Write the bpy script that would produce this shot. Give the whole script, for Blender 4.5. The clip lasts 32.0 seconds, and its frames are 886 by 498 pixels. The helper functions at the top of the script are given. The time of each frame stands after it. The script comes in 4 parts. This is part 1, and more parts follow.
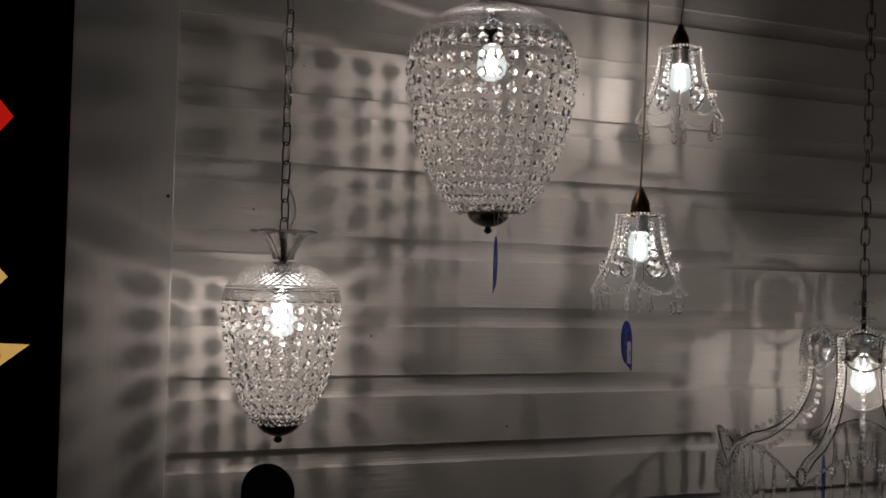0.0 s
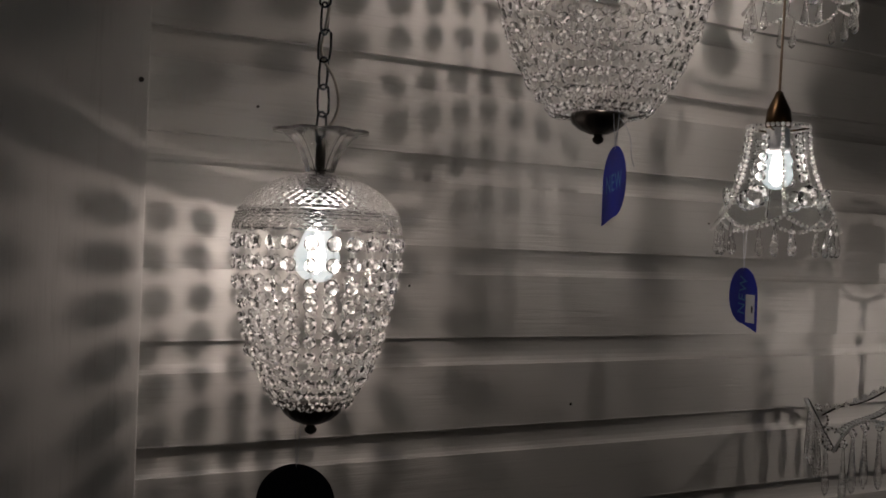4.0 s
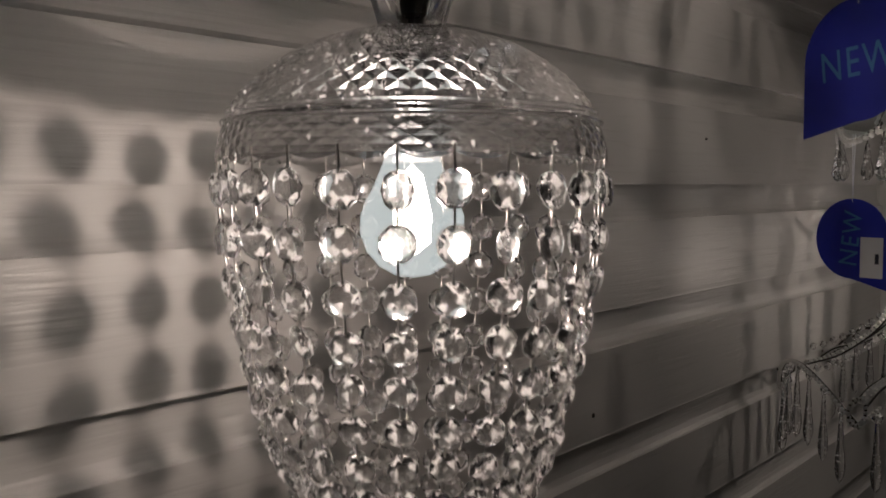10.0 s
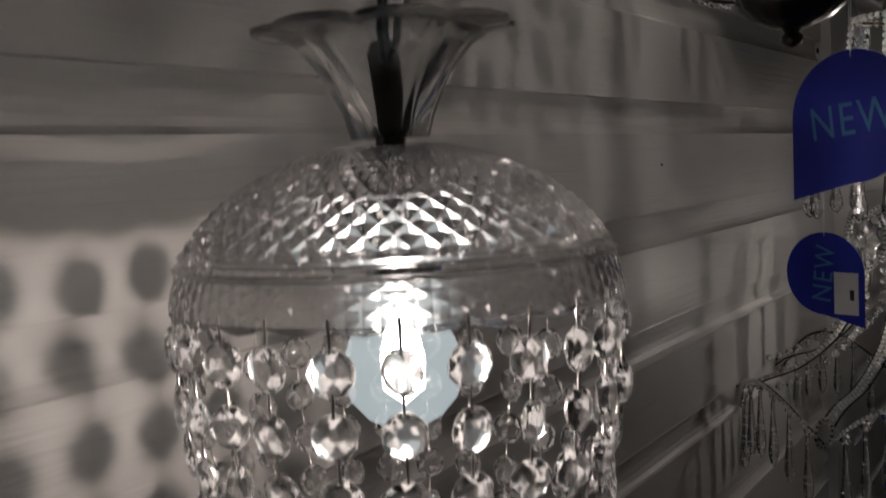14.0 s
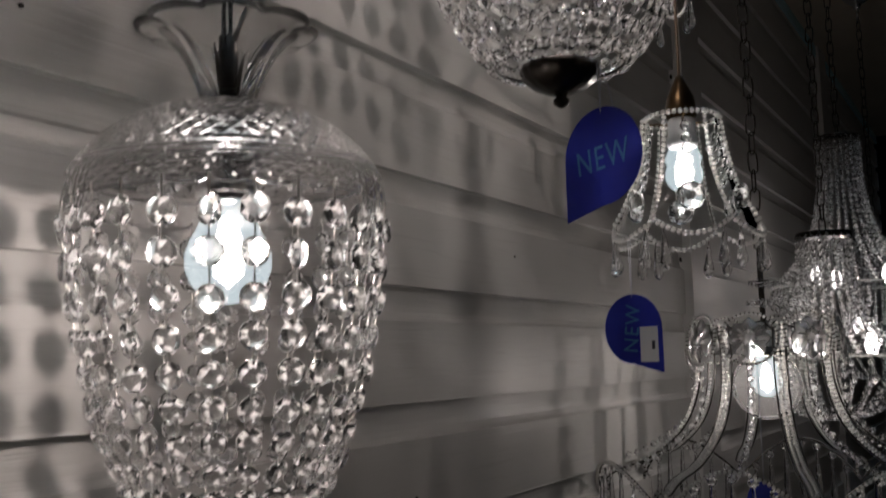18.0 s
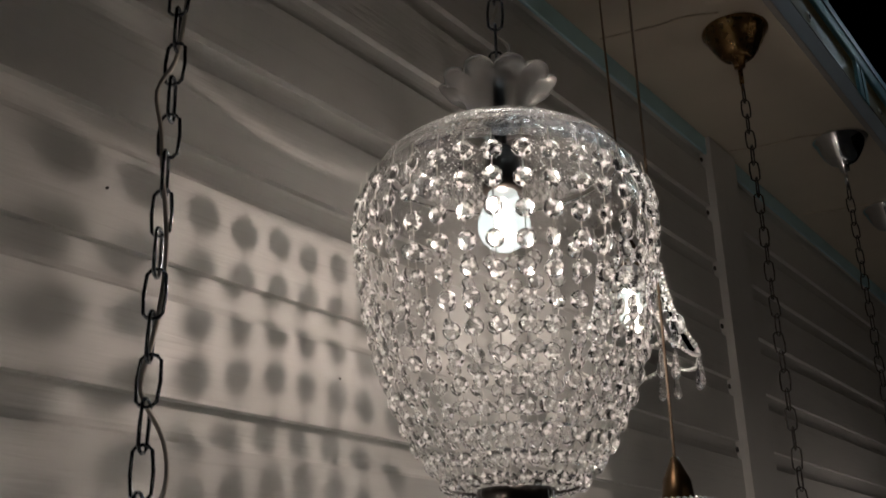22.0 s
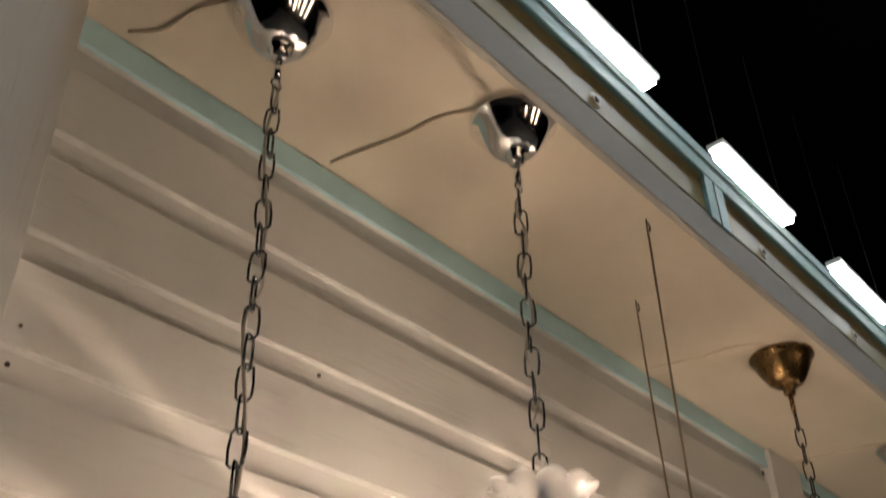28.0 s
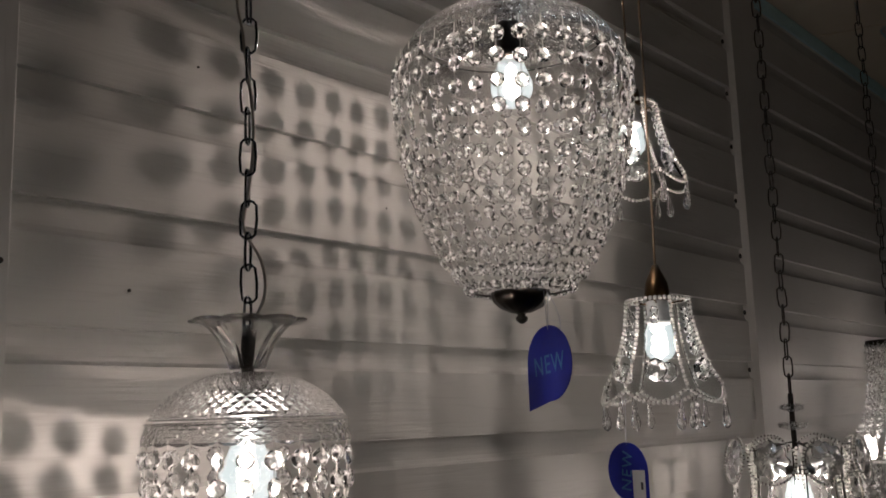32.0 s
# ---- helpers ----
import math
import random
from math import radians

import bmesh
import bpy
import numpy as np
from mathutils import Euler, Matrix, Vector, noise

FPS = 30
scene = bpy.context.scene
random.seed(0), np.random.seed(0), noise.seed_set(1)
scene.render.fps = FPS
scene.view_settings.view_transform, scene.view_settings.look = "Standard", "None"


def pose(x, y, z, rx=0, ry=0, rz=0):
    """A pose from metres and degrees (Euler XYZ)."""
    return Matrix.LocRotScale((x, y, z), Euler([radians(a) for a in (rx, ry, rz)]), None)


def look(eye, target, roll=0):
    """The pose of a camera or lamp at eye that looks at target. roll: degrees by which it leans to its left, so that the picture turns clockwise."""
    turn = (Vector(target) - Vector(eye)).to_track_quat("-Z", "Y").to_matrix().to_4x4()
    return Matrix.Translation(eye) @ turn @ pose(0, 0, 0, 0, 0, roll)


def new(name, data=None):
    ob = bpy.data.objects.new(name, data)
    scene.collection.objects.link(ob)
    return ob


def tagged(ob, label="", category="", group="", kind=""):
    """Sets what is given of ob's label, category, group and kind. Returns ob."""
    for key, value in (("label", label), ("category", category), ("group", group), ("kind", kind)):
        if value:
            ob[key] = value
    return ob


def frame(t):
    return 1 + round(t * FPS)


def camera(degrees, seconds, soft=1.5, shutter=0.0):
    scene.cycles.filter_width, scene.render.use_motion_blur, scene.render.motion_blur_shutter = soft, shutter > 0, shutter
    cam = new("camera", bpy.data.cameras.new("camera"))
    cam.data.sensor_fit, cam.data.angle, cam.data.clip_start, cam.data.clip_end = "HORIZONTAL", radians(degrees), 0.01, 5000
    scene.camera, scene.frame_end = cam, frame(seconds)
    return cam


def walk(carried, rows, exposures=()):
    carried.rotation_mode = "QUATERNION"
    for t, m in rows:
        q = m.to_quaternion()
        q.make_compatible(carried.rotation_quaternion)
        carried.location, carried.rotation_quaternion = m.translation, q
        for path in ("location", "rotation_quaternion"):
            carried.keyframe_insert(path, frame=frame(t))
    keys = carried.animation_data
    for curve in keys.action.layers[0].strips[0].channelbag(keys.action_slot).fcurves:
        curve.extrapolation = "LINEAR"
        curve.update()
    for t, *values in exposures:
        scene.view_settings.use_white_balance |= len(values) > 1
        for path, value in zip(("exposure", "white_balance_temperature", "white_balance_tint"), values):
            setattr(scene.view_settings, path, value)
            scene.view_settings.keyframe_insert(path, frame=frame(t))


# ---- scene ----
EXPOSURES = [(0.0, -1.0, 6350, 18), (3.0, -1.38, 6350, 18), (6.0, -0.75, 6350, 18), (9.0, -1.35, 6450, 19), (10.5, -1.6, 6450, 18), (12.0, -1.75, 6400, 17), (13.0, -1.73, 6080, 17), (15.0, -1.73, 6200, 17), (17.5, -1.35, 6050, 17), (18.0, -1.3, 6050, 17), (19.0, -1.75, 6050, 15), (20.0, -1.3, 6050, 15), (22.0, -0.6, 6450, 16), (24.0, -0.3, 6500, 18), (25.0, 0.42, 6850, 20), (28.0, 2.08, 7850, 21), (29.0, 1.08, 7150, 20), (30.0, 0.28, 6600, 18), (31.0, -0.22, 6900, 18), (32.0, -0.9, 6400, 18)]
cam = camera(48.2, 32.0, soft=1.6, shutter=0.5)
PATH = [
    (0, (-0.168, -1.65, 0.3), (0.555, 0.214, 0.364), 1.4),
    (1.2, (-0.172, -1.529, 0.291), (0.581, 0.323, 0.327), 1.6),
    (2.5, (-0.199, -1.356, 0.26), (0.623, 0.466, 0.297), 2.0),
    (5.5, (-0.256, -0.951, 0.224), (0.834, 0.726, 0.205), 2.2),
    (6, (-0.249, -0.896, 0.206), (0.875, 0.758, 0.203), 2.2),
    (7.5, (-0.279, -0.678, 0.214), (1.093, 0.776, 0.143), 1.5),
    (8, (-0.274, -0.627, 0.207), (1.154, 0.771, 0.139), 1.0),
    (9, (-0.259, -0.552, 0.201), (1.254, 0.754, 0.15), -0.6),
    (10, (-0.203, -0.456, 0.252), (1.367, 0.776, 0.125), -0.1),
    (10.8, (-0.17, -0.402, 0.287), (1.441, 0.774, 0.136), -1.0),
    (11.5, (-0.168, -0.389, 0.309), (1.455, 0.771, 0.171), -1.9),
    (12.2, (-0.153, -0.38, 0.339), (1.47, 0.779, 0.177), -1.2),
    (13, (-0.158, -0.391, 0.36), (1.458, 0.778, 0.213), -0.4),
    (14, (-0.167, -0.395, 0.314), (1.49, 0.712, 0.148), -2.9),
    (14.7, (-0.199, -0.406, 0.259), (1.499, 0.643, 0.124), -1.7),
    (15, (-0.204, -0.408, 0.238), (1.51, 0.62, 0.143), -0.9),
    (15.5, (-0.221, -0.418, 0.212), (1.516, 0.575, 0.177), -0.7),
    (17.5, (-0.288, -0.518, 0.15), (1.448, 0.461, 0.324), -1.0),
    (18, (-0.271, -0.542, 0.175), (1.453, 0.447, 0.4), -1.5),
    (18.5, (-0.279, -0.596, 0.193), (1.399, 0.442, 0.517), 0.0),
    (19, (-0.268, -0.63, 0.235), (1.369, 0.433, 0.671), 1.6),
    (19.5, (-0.263, -0.658, 0.269), (1.345, 0.423, 0.762), 2.4),
    (20.5, (-0.241, -0.671, 0.289), (1.332, 0.414, 0.88), 0.3),
    (21, (-0.24, -0.679, 0.291), (1.307, 0.42, 0.922), -0.4),
    (22, (-0.233, -0.685, 0.314), (1.268, 0.438, 1.01), -1.3),
    (23, (-0.243, -0.7, 0.371), (1.219, 0.438, 1.126), -2.0),
    (24, (-0.267, -0.724, 0.387), (1.124, 0.409, 1.271), -2.5),
    (25, (-0.283, -0.723, 0.427), (1.058, 0.379, 1.421), -2.8),
    (25.5, (-0.288, -0.729, 0.444), (1.014, 0.347, 1.514), -3.1),
    (27.5, (-0.3, -0.761, 0.44), (0.9, 0.26, 1.672), -1.8),
    (28, (-0.3, -0.765, 0.427), (0.949, 0.302, 1.568), -1.3),
    (28.5, (-0.292, -0.776, 0.426), (1.016, 0.364, 1.421), -1.1),
    (29, (-0.296, -0.79, 0.372), (1.051, 0.375, 1.281), -1.4),
    (29.5, (-0.297, -0.783, 0.36), (1.114, 0.404, 1.14), -1.2),
    (30, (-0.3, -0.789, 0.336), (1.149, 0.422, 0.996), -1.5),
    (31, (-0.358, -0.811, 0.302), (1.152, 0.421, 0.737), -1.6),
    (32, (-0.404, -0.856, 0.28), (1.103, 0.415, 0.613), -1.8),
]
walk(cam, [(t, look(e, g, r)) for t, e, g, r in PATH], EXPOSURES)

# ---------------------------------------------------------------- world
world = bpy.data.worlds.new("dark_shop")
world.use_nodes = True
scene.world = world
world.node_tree.nodes["Background"].inputs[0].default_value = (0.55, 0.75, 1.0, 1)
world.node_tree.nodes["Background"].inputs[1].default_value = 0.003


def bulb_light(name, loc, watts, radius=0.005, color=(1.0, 0.825, 0.675)):
    data = bpy.data.lights.new(name, "POINT")
    data.energy, data.shadow_soft_size, data.color = watts, radius, color
    ob = new(name, data)
    ob.location = loc
    return ob


# ---------------------------------------------------------------- materials
def nodes_of(name):
    m = bpy.data.materials.new(name)
    m.use_nodes = True
    return m, m.node_tree.nodes, m.node_tree.links, m.node_tree.nodes["Principled BSDF"]


def simple(name, color, rough=0.5, metal=0.0, var=0.12, scale=40.0, bump=0.0):
    m, n, l, b = nodes_of(name)
    tex = n.new("ShaderNodeTexNoise")
    tex.inputs["Scale"].default_value = scale
    tex.inputs["Detail"].default_value = 5
    co = n.new("ShaderNodeTexCoord")
    l.new(co.outputs["Object"], tex.inputs["Vector"])
    ramp = n.new("ShaderNodeMixRGB")
    ramp.inputs[1].default_value = (*[c * (1 - var) for c in color], 1)
    ramp.inputs[2].default_value = (*[min(1, c * (1 + var)) for c in color], 1)
    l.new(tex.outputs["Fac"], ramp.inputs[0])
    l.new(ramp.outputs[0], b.inputs["Base Color"])
    mr = n.new("ShaderNodeMapRange")
    mr.inputs[3].default_value, mr.inputs[4].default_value = max(0.02, rough - 0.08), min(1, rough + 0.08)
    l.new(tex.outputs["Fac"], mr.inputs[0])
    l.new(mr.outputs[0], b.inputs["Roughness"])
    b.inputs["Metallic"].default_value = metal
    if bump:
        bp = n.new("ShaderNodeBump")
        bp.inputs["Strength"].default_value, bp.inputs["Distance"].default_value = bump, 0.002
        l.new(tex.outputs["Fac"], bp.inputs["Height"])
        l.new(bp.outputs[0], b.inputs["Normal"])
    return m


def painted_wood(name, color, along="X"):
    """White painted boards: stretched grain relief, brush marks, faint stains."""
    m, n, l, b = nodes_of(name)
    co = n.new("ShaderNodeTexCoord")
    info = n.new("ShaderNodeObjectInfo")
    shift = n.new("ShaderNodeVectorMath")
    shift.operation = "ADD"
    mul = n.new("ShaderNodeMath")
    mul.operation = "MULTIPLY"
    mul.inputs[1].default_value = 37.0
    l.new(info.outputs["Random"], mul.inputs[0])
    l.new(co.outputs["Object"], shift.inputs[0])
    l.new(mul.outputs[0], shift.inputs[1])
    mp = n.new("ShaderNodeMapping")
    mp.inputs["Scale"].default_value = (1.2, 30, 30) if along == "X" else (30, 30, 1.2)
    l.new(shift.outputs[0], mp.inputs["Vector"])
    grain = n.new("ShaderNodeTexNoise")
    grain.inputs["Scale"].default_value, grain.inputs["Detail"].default_value = 7, 8
    grain.inputs["Distortion"].default_value = 0.7
    l.new(mp.outputs[0], grain.inputs["Vector"])
    stain = n.new("ShaderNodeTexNoise")
    stain.inputs["Scale"].default_value, stain.inputs["Detail"].default_value = 5, 4
    l.new(shift.outputs[0], stain.inputs["Vector"])
    c1 = n.new("ShaderNodeMixRGB")
    c1.inputs[1].default_value = (*[c * 0.86 for c in color], 1)
    c1.inputs[2].default_value = (*color, 1)
    l.new(stain.outputs["Fac"], c1.inputs[0])
    ramp = n.new("ShaderNodeMapRange")
    ramp.inputs[1].default_value, ramp.inputs[2].default_value = 0.28, 0.42
    ramp.inputs[3].default_value, ramp.inputs[4].default_value = 0.9, 1.0
    l.new(grain.outputs["Fac"], ramp.inputs[0])
    c2 = n.new("ShaderNodeMixRGB")
    c2.blend_type = "MULTIPLY"
    c2.inputs[0].default_value = 1
    l.new(c1.outputs[0], c2.inputs[1])
    l.new(ramp.outputs[0], c2.inputs[2])
    l.new(c2.outputs[0], b.inputs["Base Color"])
    b.inputs["Roughness"].default_value = 0.42
    ramp2 = n.new("ShaderNodeMapRange")
    ramp2.inputs[1].default_value, ramp2.inputs[2].default_value = 0.3, 0.62
    l.new(grain.outputs["Fac"], ramp2.inputs[0])
    bp = n.new("ShaderNodeBump")
    bp.inputs["Strength"].default_value, bp.inputs["Distance"].default_value = 0.2 if along == "X" else 0.1, 0.0015
    patch = n.new("ShaderNodeTexNoise")
    patch.inputs["Scale"].default_value, patch.inputs["Detail"].default_value = 2.3, 2
    l.new(shift.outputs[0], patch.inputs["Vector"])
    where = n.new("ShaderNodeMapRange")
    where.inputs[1].default_value, where.inputs[2].default_value = 0.42, 0.68
    where.inputs[3].default_value, where.inputs[4].default_value = 0.25, 1.6
    l.new(patch.outputs["Fac"], where.inputs[0])
    relief = n.new("ShaderNodeMath")
    relief.operation = "MULTIPLY"
    l.new(ramp2.outputs[0], relief.inputs[0])
    l.new(where.outputs[0], relief.inputs[1])
    l.new(relief.outputs[0], bp.inputs["Height"])
    l.new(bp.outputs[0], b.inputs["Normal"])
    return m


def crystal(name, rough=0.02, tint=(1, 1, 1), ior=1.52, through_=0.1, hazy=0.0, haze=0.15, glints=0.0, cell=0.0014):
    """Cut glass: a polished lobe, a finely scratched one, and a little light that passes straight on."""
    m, n, l, b = nodes_of(name)
    b.inputs["Base Color"].default_value = (*tint, 1)
    b.inputs["Roughness"].default_value = rough
    b.inputs["IOR"].default_value = ior
    b.inputs["Transmission Weight"].default_value = 1.0
    out = b
    if hazy:
        dull, mix2 = n.new("ShaderNodeBsdfGlass"), n.new("ShaderNodeMixShader")
        dull.inputs["Color"].default_value = (*tint, 1)
        dull.inputs["Roughness"].default_value, dull.inputs["IOR"].default_value = haze, ior
        mix2.inputs[0].default_value = hazy
        l.new(b.outputs[0], mix2.inputs[1])
        l.new(dull.outputs[0], mix2.inputs[2])
        out = mix2
    tr, mix = n.new("ShaderNodeBsdfTransparent"), n.new("ShaderNodeMixShader")
    mix.inputs[0].default_value = through_
    l.new(out.outputs[0], mix.inputs[1])
    l.new(tr.outputs[0], mix.inputs[2])
    if glints:
        # random white translucent cells that stand in for glints of the bulb
        geo, big, cells = n.new("ShaderNodeNewGeometry"), n.new("ShaderNodeVectorMath"), n.new("ShaderNodeTexVoronoi")
        big.operation = "SCALE"
        big.inputs["Scale"].default_value = 1.0 / cell
        cells.inputs["Scale"].default_value = 1.0
        sep, pick = n.new("ShaderNodeSeparateColor"), n.new("ShaderNodeMath")
        pick.operation = "GREATER_THAN"
        pick.inputs[1].default_value = 1 - glints
        soft, mix3 = n.new("ShaderNodeBsdfTranslucent"), n.new("ShaderNodeMixShader")
        soft.inputs[0].default_value = (1, 1, 1, 1)
        l.new(geo.outputs["Position"], big.inputs[0])
        l.new(big.outputs[0], cells.inputs["Vector"])
        l.new(cells.outputs["Color"], sep.inputs[0])
        l.new(sep.outputs[0], pick.inputs[0])
        l.new(pick.outputs[0], mix3.inputs[0])
        l.new(mix.outputs[0], mix3.inputs[1])
        l.new(soft.outputs[0], mix3.inputs[2])
        mix = mix3
    l.new(mix.outputs[0], n["Material Output"].inputs[0])
    return m


def pearl(name):
    """Small clear beads that pass on and scatter the light behind them."""
    m, n, l, b = nodes_of(name)
    b.inputs["Base Color"].default_value = (0.9, 0.9, 0.88, 1)
    b.inputs["Roughness"].default_value, b.inputs["Metallic"].default_value = 0.2, 1.0
    tr, mix = n.new("ShaderNodeBsdfTranslucent"), n.new("ShaderNodeMixShader")
    tr.inputs[0].default_value = (1, 1, 0.98, 1)
    mix.inputs[0].default_value = 0.8
    l.new(b.outputs[0], mix.inputs[1])
    l.new(tr.outputs[0], mix.inputs[2])
    clear, mix2 = n.new("ShaderNodeBsdfTransparent"), n.new("ShaderNodeMixShader")
    mix2.inputs[0].default_value = 0.22
    l.new(mix.outputs[0], mix2.inputs[1])
    l.new(clear.outputs[0], mix2.inputs[2])
    l.new(mix2.outputs[0], n["Material Output"].inputs[0])
    return m


def clear_shell(name, gloss=0.12, tint=(0.95, 0.97, 0.97)):
    """Thin clear glass that lets light straight through and mirrors a little."""
    m = bpy.data.materials.new(name)
    m.use_nodes = True
    n, l = m.node_tree.nodes, m.node_tree.links
    n.clear()
    out = n.new("ShaderNodeOutputMaterial")
    mix = n.new("ShaderNodeMixShader")
    tr = n.new("ShaderNodeBsdfTransparent")
    tr.inputs[0].default_value = (*tint, 1)
    gl = n.new("ShaderNodeBsdfGlossy")
    gl.inputs["Roughness"].default_value = 0.05
    lw = n.new("ShaderNodeLayerWeight")
    lw.inputs[0].default_value = gloss
    l.new(lw.outputs["Fresnel"], mix.inputs[0])
    l.new(tr.outputs[0], mix.inputs[1])
    l.new(gl.outputs[0], mix.inputs[2])
    l.new(mix.outputs[0], out.inputs[0])
    return m


def milky(name, share):
    """Thin blown glass with a faint bloom that catches the light inside."""
    m = clear_shell(name, 0.1)
    n, l = m.node_tree.nodes, m.node_tree.links
    out = n["Material Output"]
    shell = out.inputs[0].links[0].from_socket
    mix, soft = n.new("ShaderNodeMixShader"), n.new("ShaderNodeBsdfTranslucent")
    mix.inputs[0].default_value = share
    soft.inputs[0].default_value = (0.95, 0.97, 0.97, 1)
    l.new(shell, mix.inputs[1])
    l.new(soft.outputs[0], mix.inputs[2])
    l.new(mix.outputs[0], out.inputs[0])
    return m


def glowing(name, color, strength, clear=0.0):
    m = bpy.data.materials.new(name)
    m.use_nodes = True
    n, l = m.node_tree.nodes, m.node_tree.links
    n.clear()
    out = n.new("ShaderNodeOutputMaterial")
    em = n.new("ShaderNodeEmission")
    em.inputs[0].default_value, em.inputs[1].default_value = (*color, 1), strength
    if clear:
        mix, tr = n.new("ShaderNodeMixShader"), n.new("ShaderNodeBsdfTransparent")
        mix.inputs[0].default_value = 1 - clear
        l.new(tr.outputs[0], mix.inputs[1])
        l.new(em.outputs[0], mix.inputs[2])
        l.new(mix.outputs[0], out.inputs[0])
    else:
        l.new(em.outputs[0], out.inputs[0])
    return m


PLANK = painted_wood("white_plank", (0.6, 0.6, 0.585))
POST = painted_wood("white_post", (0.6, 0.6, 0.59), "Z")
CEIL = simple("ceiling_paint", (0.55, 0.49, 0.4), 0.7, 0, 0.12, 6, 0.1)
# the cool light along the top of the wall, put into a teal colour
COVE = simple("cool_light_strip", (0.4, 0.64, 0.7), 0.5, 0, 0.15, 9)
# bare aluminium; the tubes' cool light is put into its teal
TEAL = simple("cool_lit_profile", (0.22, 0.5, 0.57), 0.4, 0.0, 0.1, 30)
GREY = simple("grey_rail", (0.3, 0.29, 0.275), 0.6, 0.0, 0.1, 30)
OLIVE = simple("olive_panel", (0.33, 0.29, 0.16), 0.4, 0, 0.15, 9)
CREAMCAP = simple("cream_plastic", (0.5, 0.45, 0.33), 0.45, 0, 0.08, 60)
# near-black without specular: the hall's darkness is put into the colour
DARK = simple("hall_darkness", (0.001, 0.001, 0.0012), 0.9, 0, 0.2, 4)
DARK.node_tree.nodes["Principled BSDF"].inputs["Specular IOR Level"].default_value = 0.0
FLOORM = simple("dark_floor", (0.05, 0.045, 0.04), 0.5, 0, 0.3, 6)
BRONZE = simple("dark_bronze", (0.05, 0.045, 0.04), 0.3, 0.9, 0.2, 60)
CHROME = simple("chrome", (0.8, 0.8, 0.81), 0.09, 1.0, 0.05, 60)
STEEL = simple("chain_steel", (0.24, 0.27, 0.3), 0.22, 1.0, 0.2, 90)
CONE = simple("dark_brass", (0.08, 0.05, 0.025), 0.32, 0.9, 0.15, 60)
BRASS = simple("aged_brass", (0.22, 0.135, 0.06), 0.28, 1.0, 0.15, 60)
SILVER = pearl("clear_glass_pearls")
WIRE = simple("dark_wire", (0.06, 0.055, 0.05), 0.35, 0.8, 0.2, 90)
PIN = simple("pin_steel", (0.7, 0.69, 0.66), 0.3, 1.0, 0.2, 90)
CORD = simple("clear_cord", (0.5, 0.47, 0.42), 0.35, 0, 0.1, 60)
PALECORD = simple("painted_cable", (0.52, 0.45, 0.35), 0.5, 0, 0.1, 60)
BROWN = simple("brown_cord", (0.2, 0.14, 0.09), 0.5, 0, 0.15, 60)
TAG = simple("blue_card", (0.001, 0.012, 0.34), 0.6, 0, 0.12, 60)
TAGDARK = simple("black_card", (0.012, 0.014, 0.03), 0.5, 0, 0.12, 60)
LETTER = simple("pale_blue_print", (0.05, 0.2, 0.45), 0.5, 0, 0.05, 60)
STICKER = simple("white_sticker", (0.62, 0.64, 0.66), 0.5, 0, 0.05, 60)
THREAD = simple("thread", (0.65, 0.68, 0.75), 0.5, 0, 0.05, 60)
NAILSHADEM = simple("nail_and_shade_dot", (0.03, 0.028, 0.025), 0.5, 0.5, 0.2, 60)
GLASS = crystal("cut_crystal", 0.01, (0.98, 0.98, 0.98), 1.54, 0.3, 0.45, 0.2, 0.22, 0.0021)
FACET = crystal("cut_crystal_front", 0.01, (0.98, 0.98, 0.98), 1.54, 0.14, 0.3, 0.15)
# mostly translucent white, painted-in glints for some back facets
FACETGLINT = crystal("cut_crystal_glint", 0.01, (0.98, 0.98, 0.98), 1.54, 0.14, 0.4, 0.2, 0.8, 0.0013)
DROPGLASS = crystal("drop_crystal", 0.01, (0.98, 0.98, 0.98), 1.52, 0.15, 0.3, 0.12, 0.05, 0.0016)
GLASS2 = crystal("pressed_glass", 0.02, (0.96, 0.96, 0.96), 1.48, 0.16, 0.45, 0.22, 0.012, 0.0017)
GLASS2IN = crystal("pressed_glass_inside", 0.02, (0.96, 0.96, 0.96), 1.48, 0.16, 0.45, 0.22, 0.035, 0.0012)
CUPGLASS = crystal("thick_clear_glass", 0.02, (0.98, 0.98, 0.97), 1.5, 0.04)
PETAL = crystal("petal_glass", 0.03, (1, 1, 1), 1.48, 0.2, 0.45, 0.28)
FLOWER = crystal("pressed_flower", 0.05, (1, 1, 1), 1.46, 0.45, 0.5, 0.3)
PANEL = clear_shell("clear_panel", 0.06)
GLOBE = milky("globe_glass", 0.03)
BULBGLASS = glowing("bulb_envelope", (0.86, 1.0, 0.95), 4.0, 0.8)
FILAMENT = glowing("bulb_core", (1.0, 0.93, 0.8), 400.0, 0.85)
CANDLE = glowing("candle_bulb", (1.0, 0.93, 0.82), 14.0)
TUBE = glowing("fluorescent_tube", (0.7, 0.9, 1.0), 26.0)
FARSHADE = glowing("far_shade", (1.0, 0.86, 0.66), 1.6)
REDPAPER = glowing("red_paper", (0.9, 0.02, 0.01), 0.8)
YELPAPER = glowing("yellow_paper", (1.0, 0.62, 0.16), 0.9)


# ---------------------------------------------------------------- mesh tools
def obj(name, bm, mat, parent=None, smooth=False):
    me = bpy.data.meshes.new(name)
    bm.normal_update()
    bm.to_mesh(me)
    bm.free()
    me.materials.append(mat)
    if smooth:
        me.polygons.foreach_set("use_smooth", [True] * len(me.polygons))
    ob = new(name, me)
    ob.parent = parent
    return ob


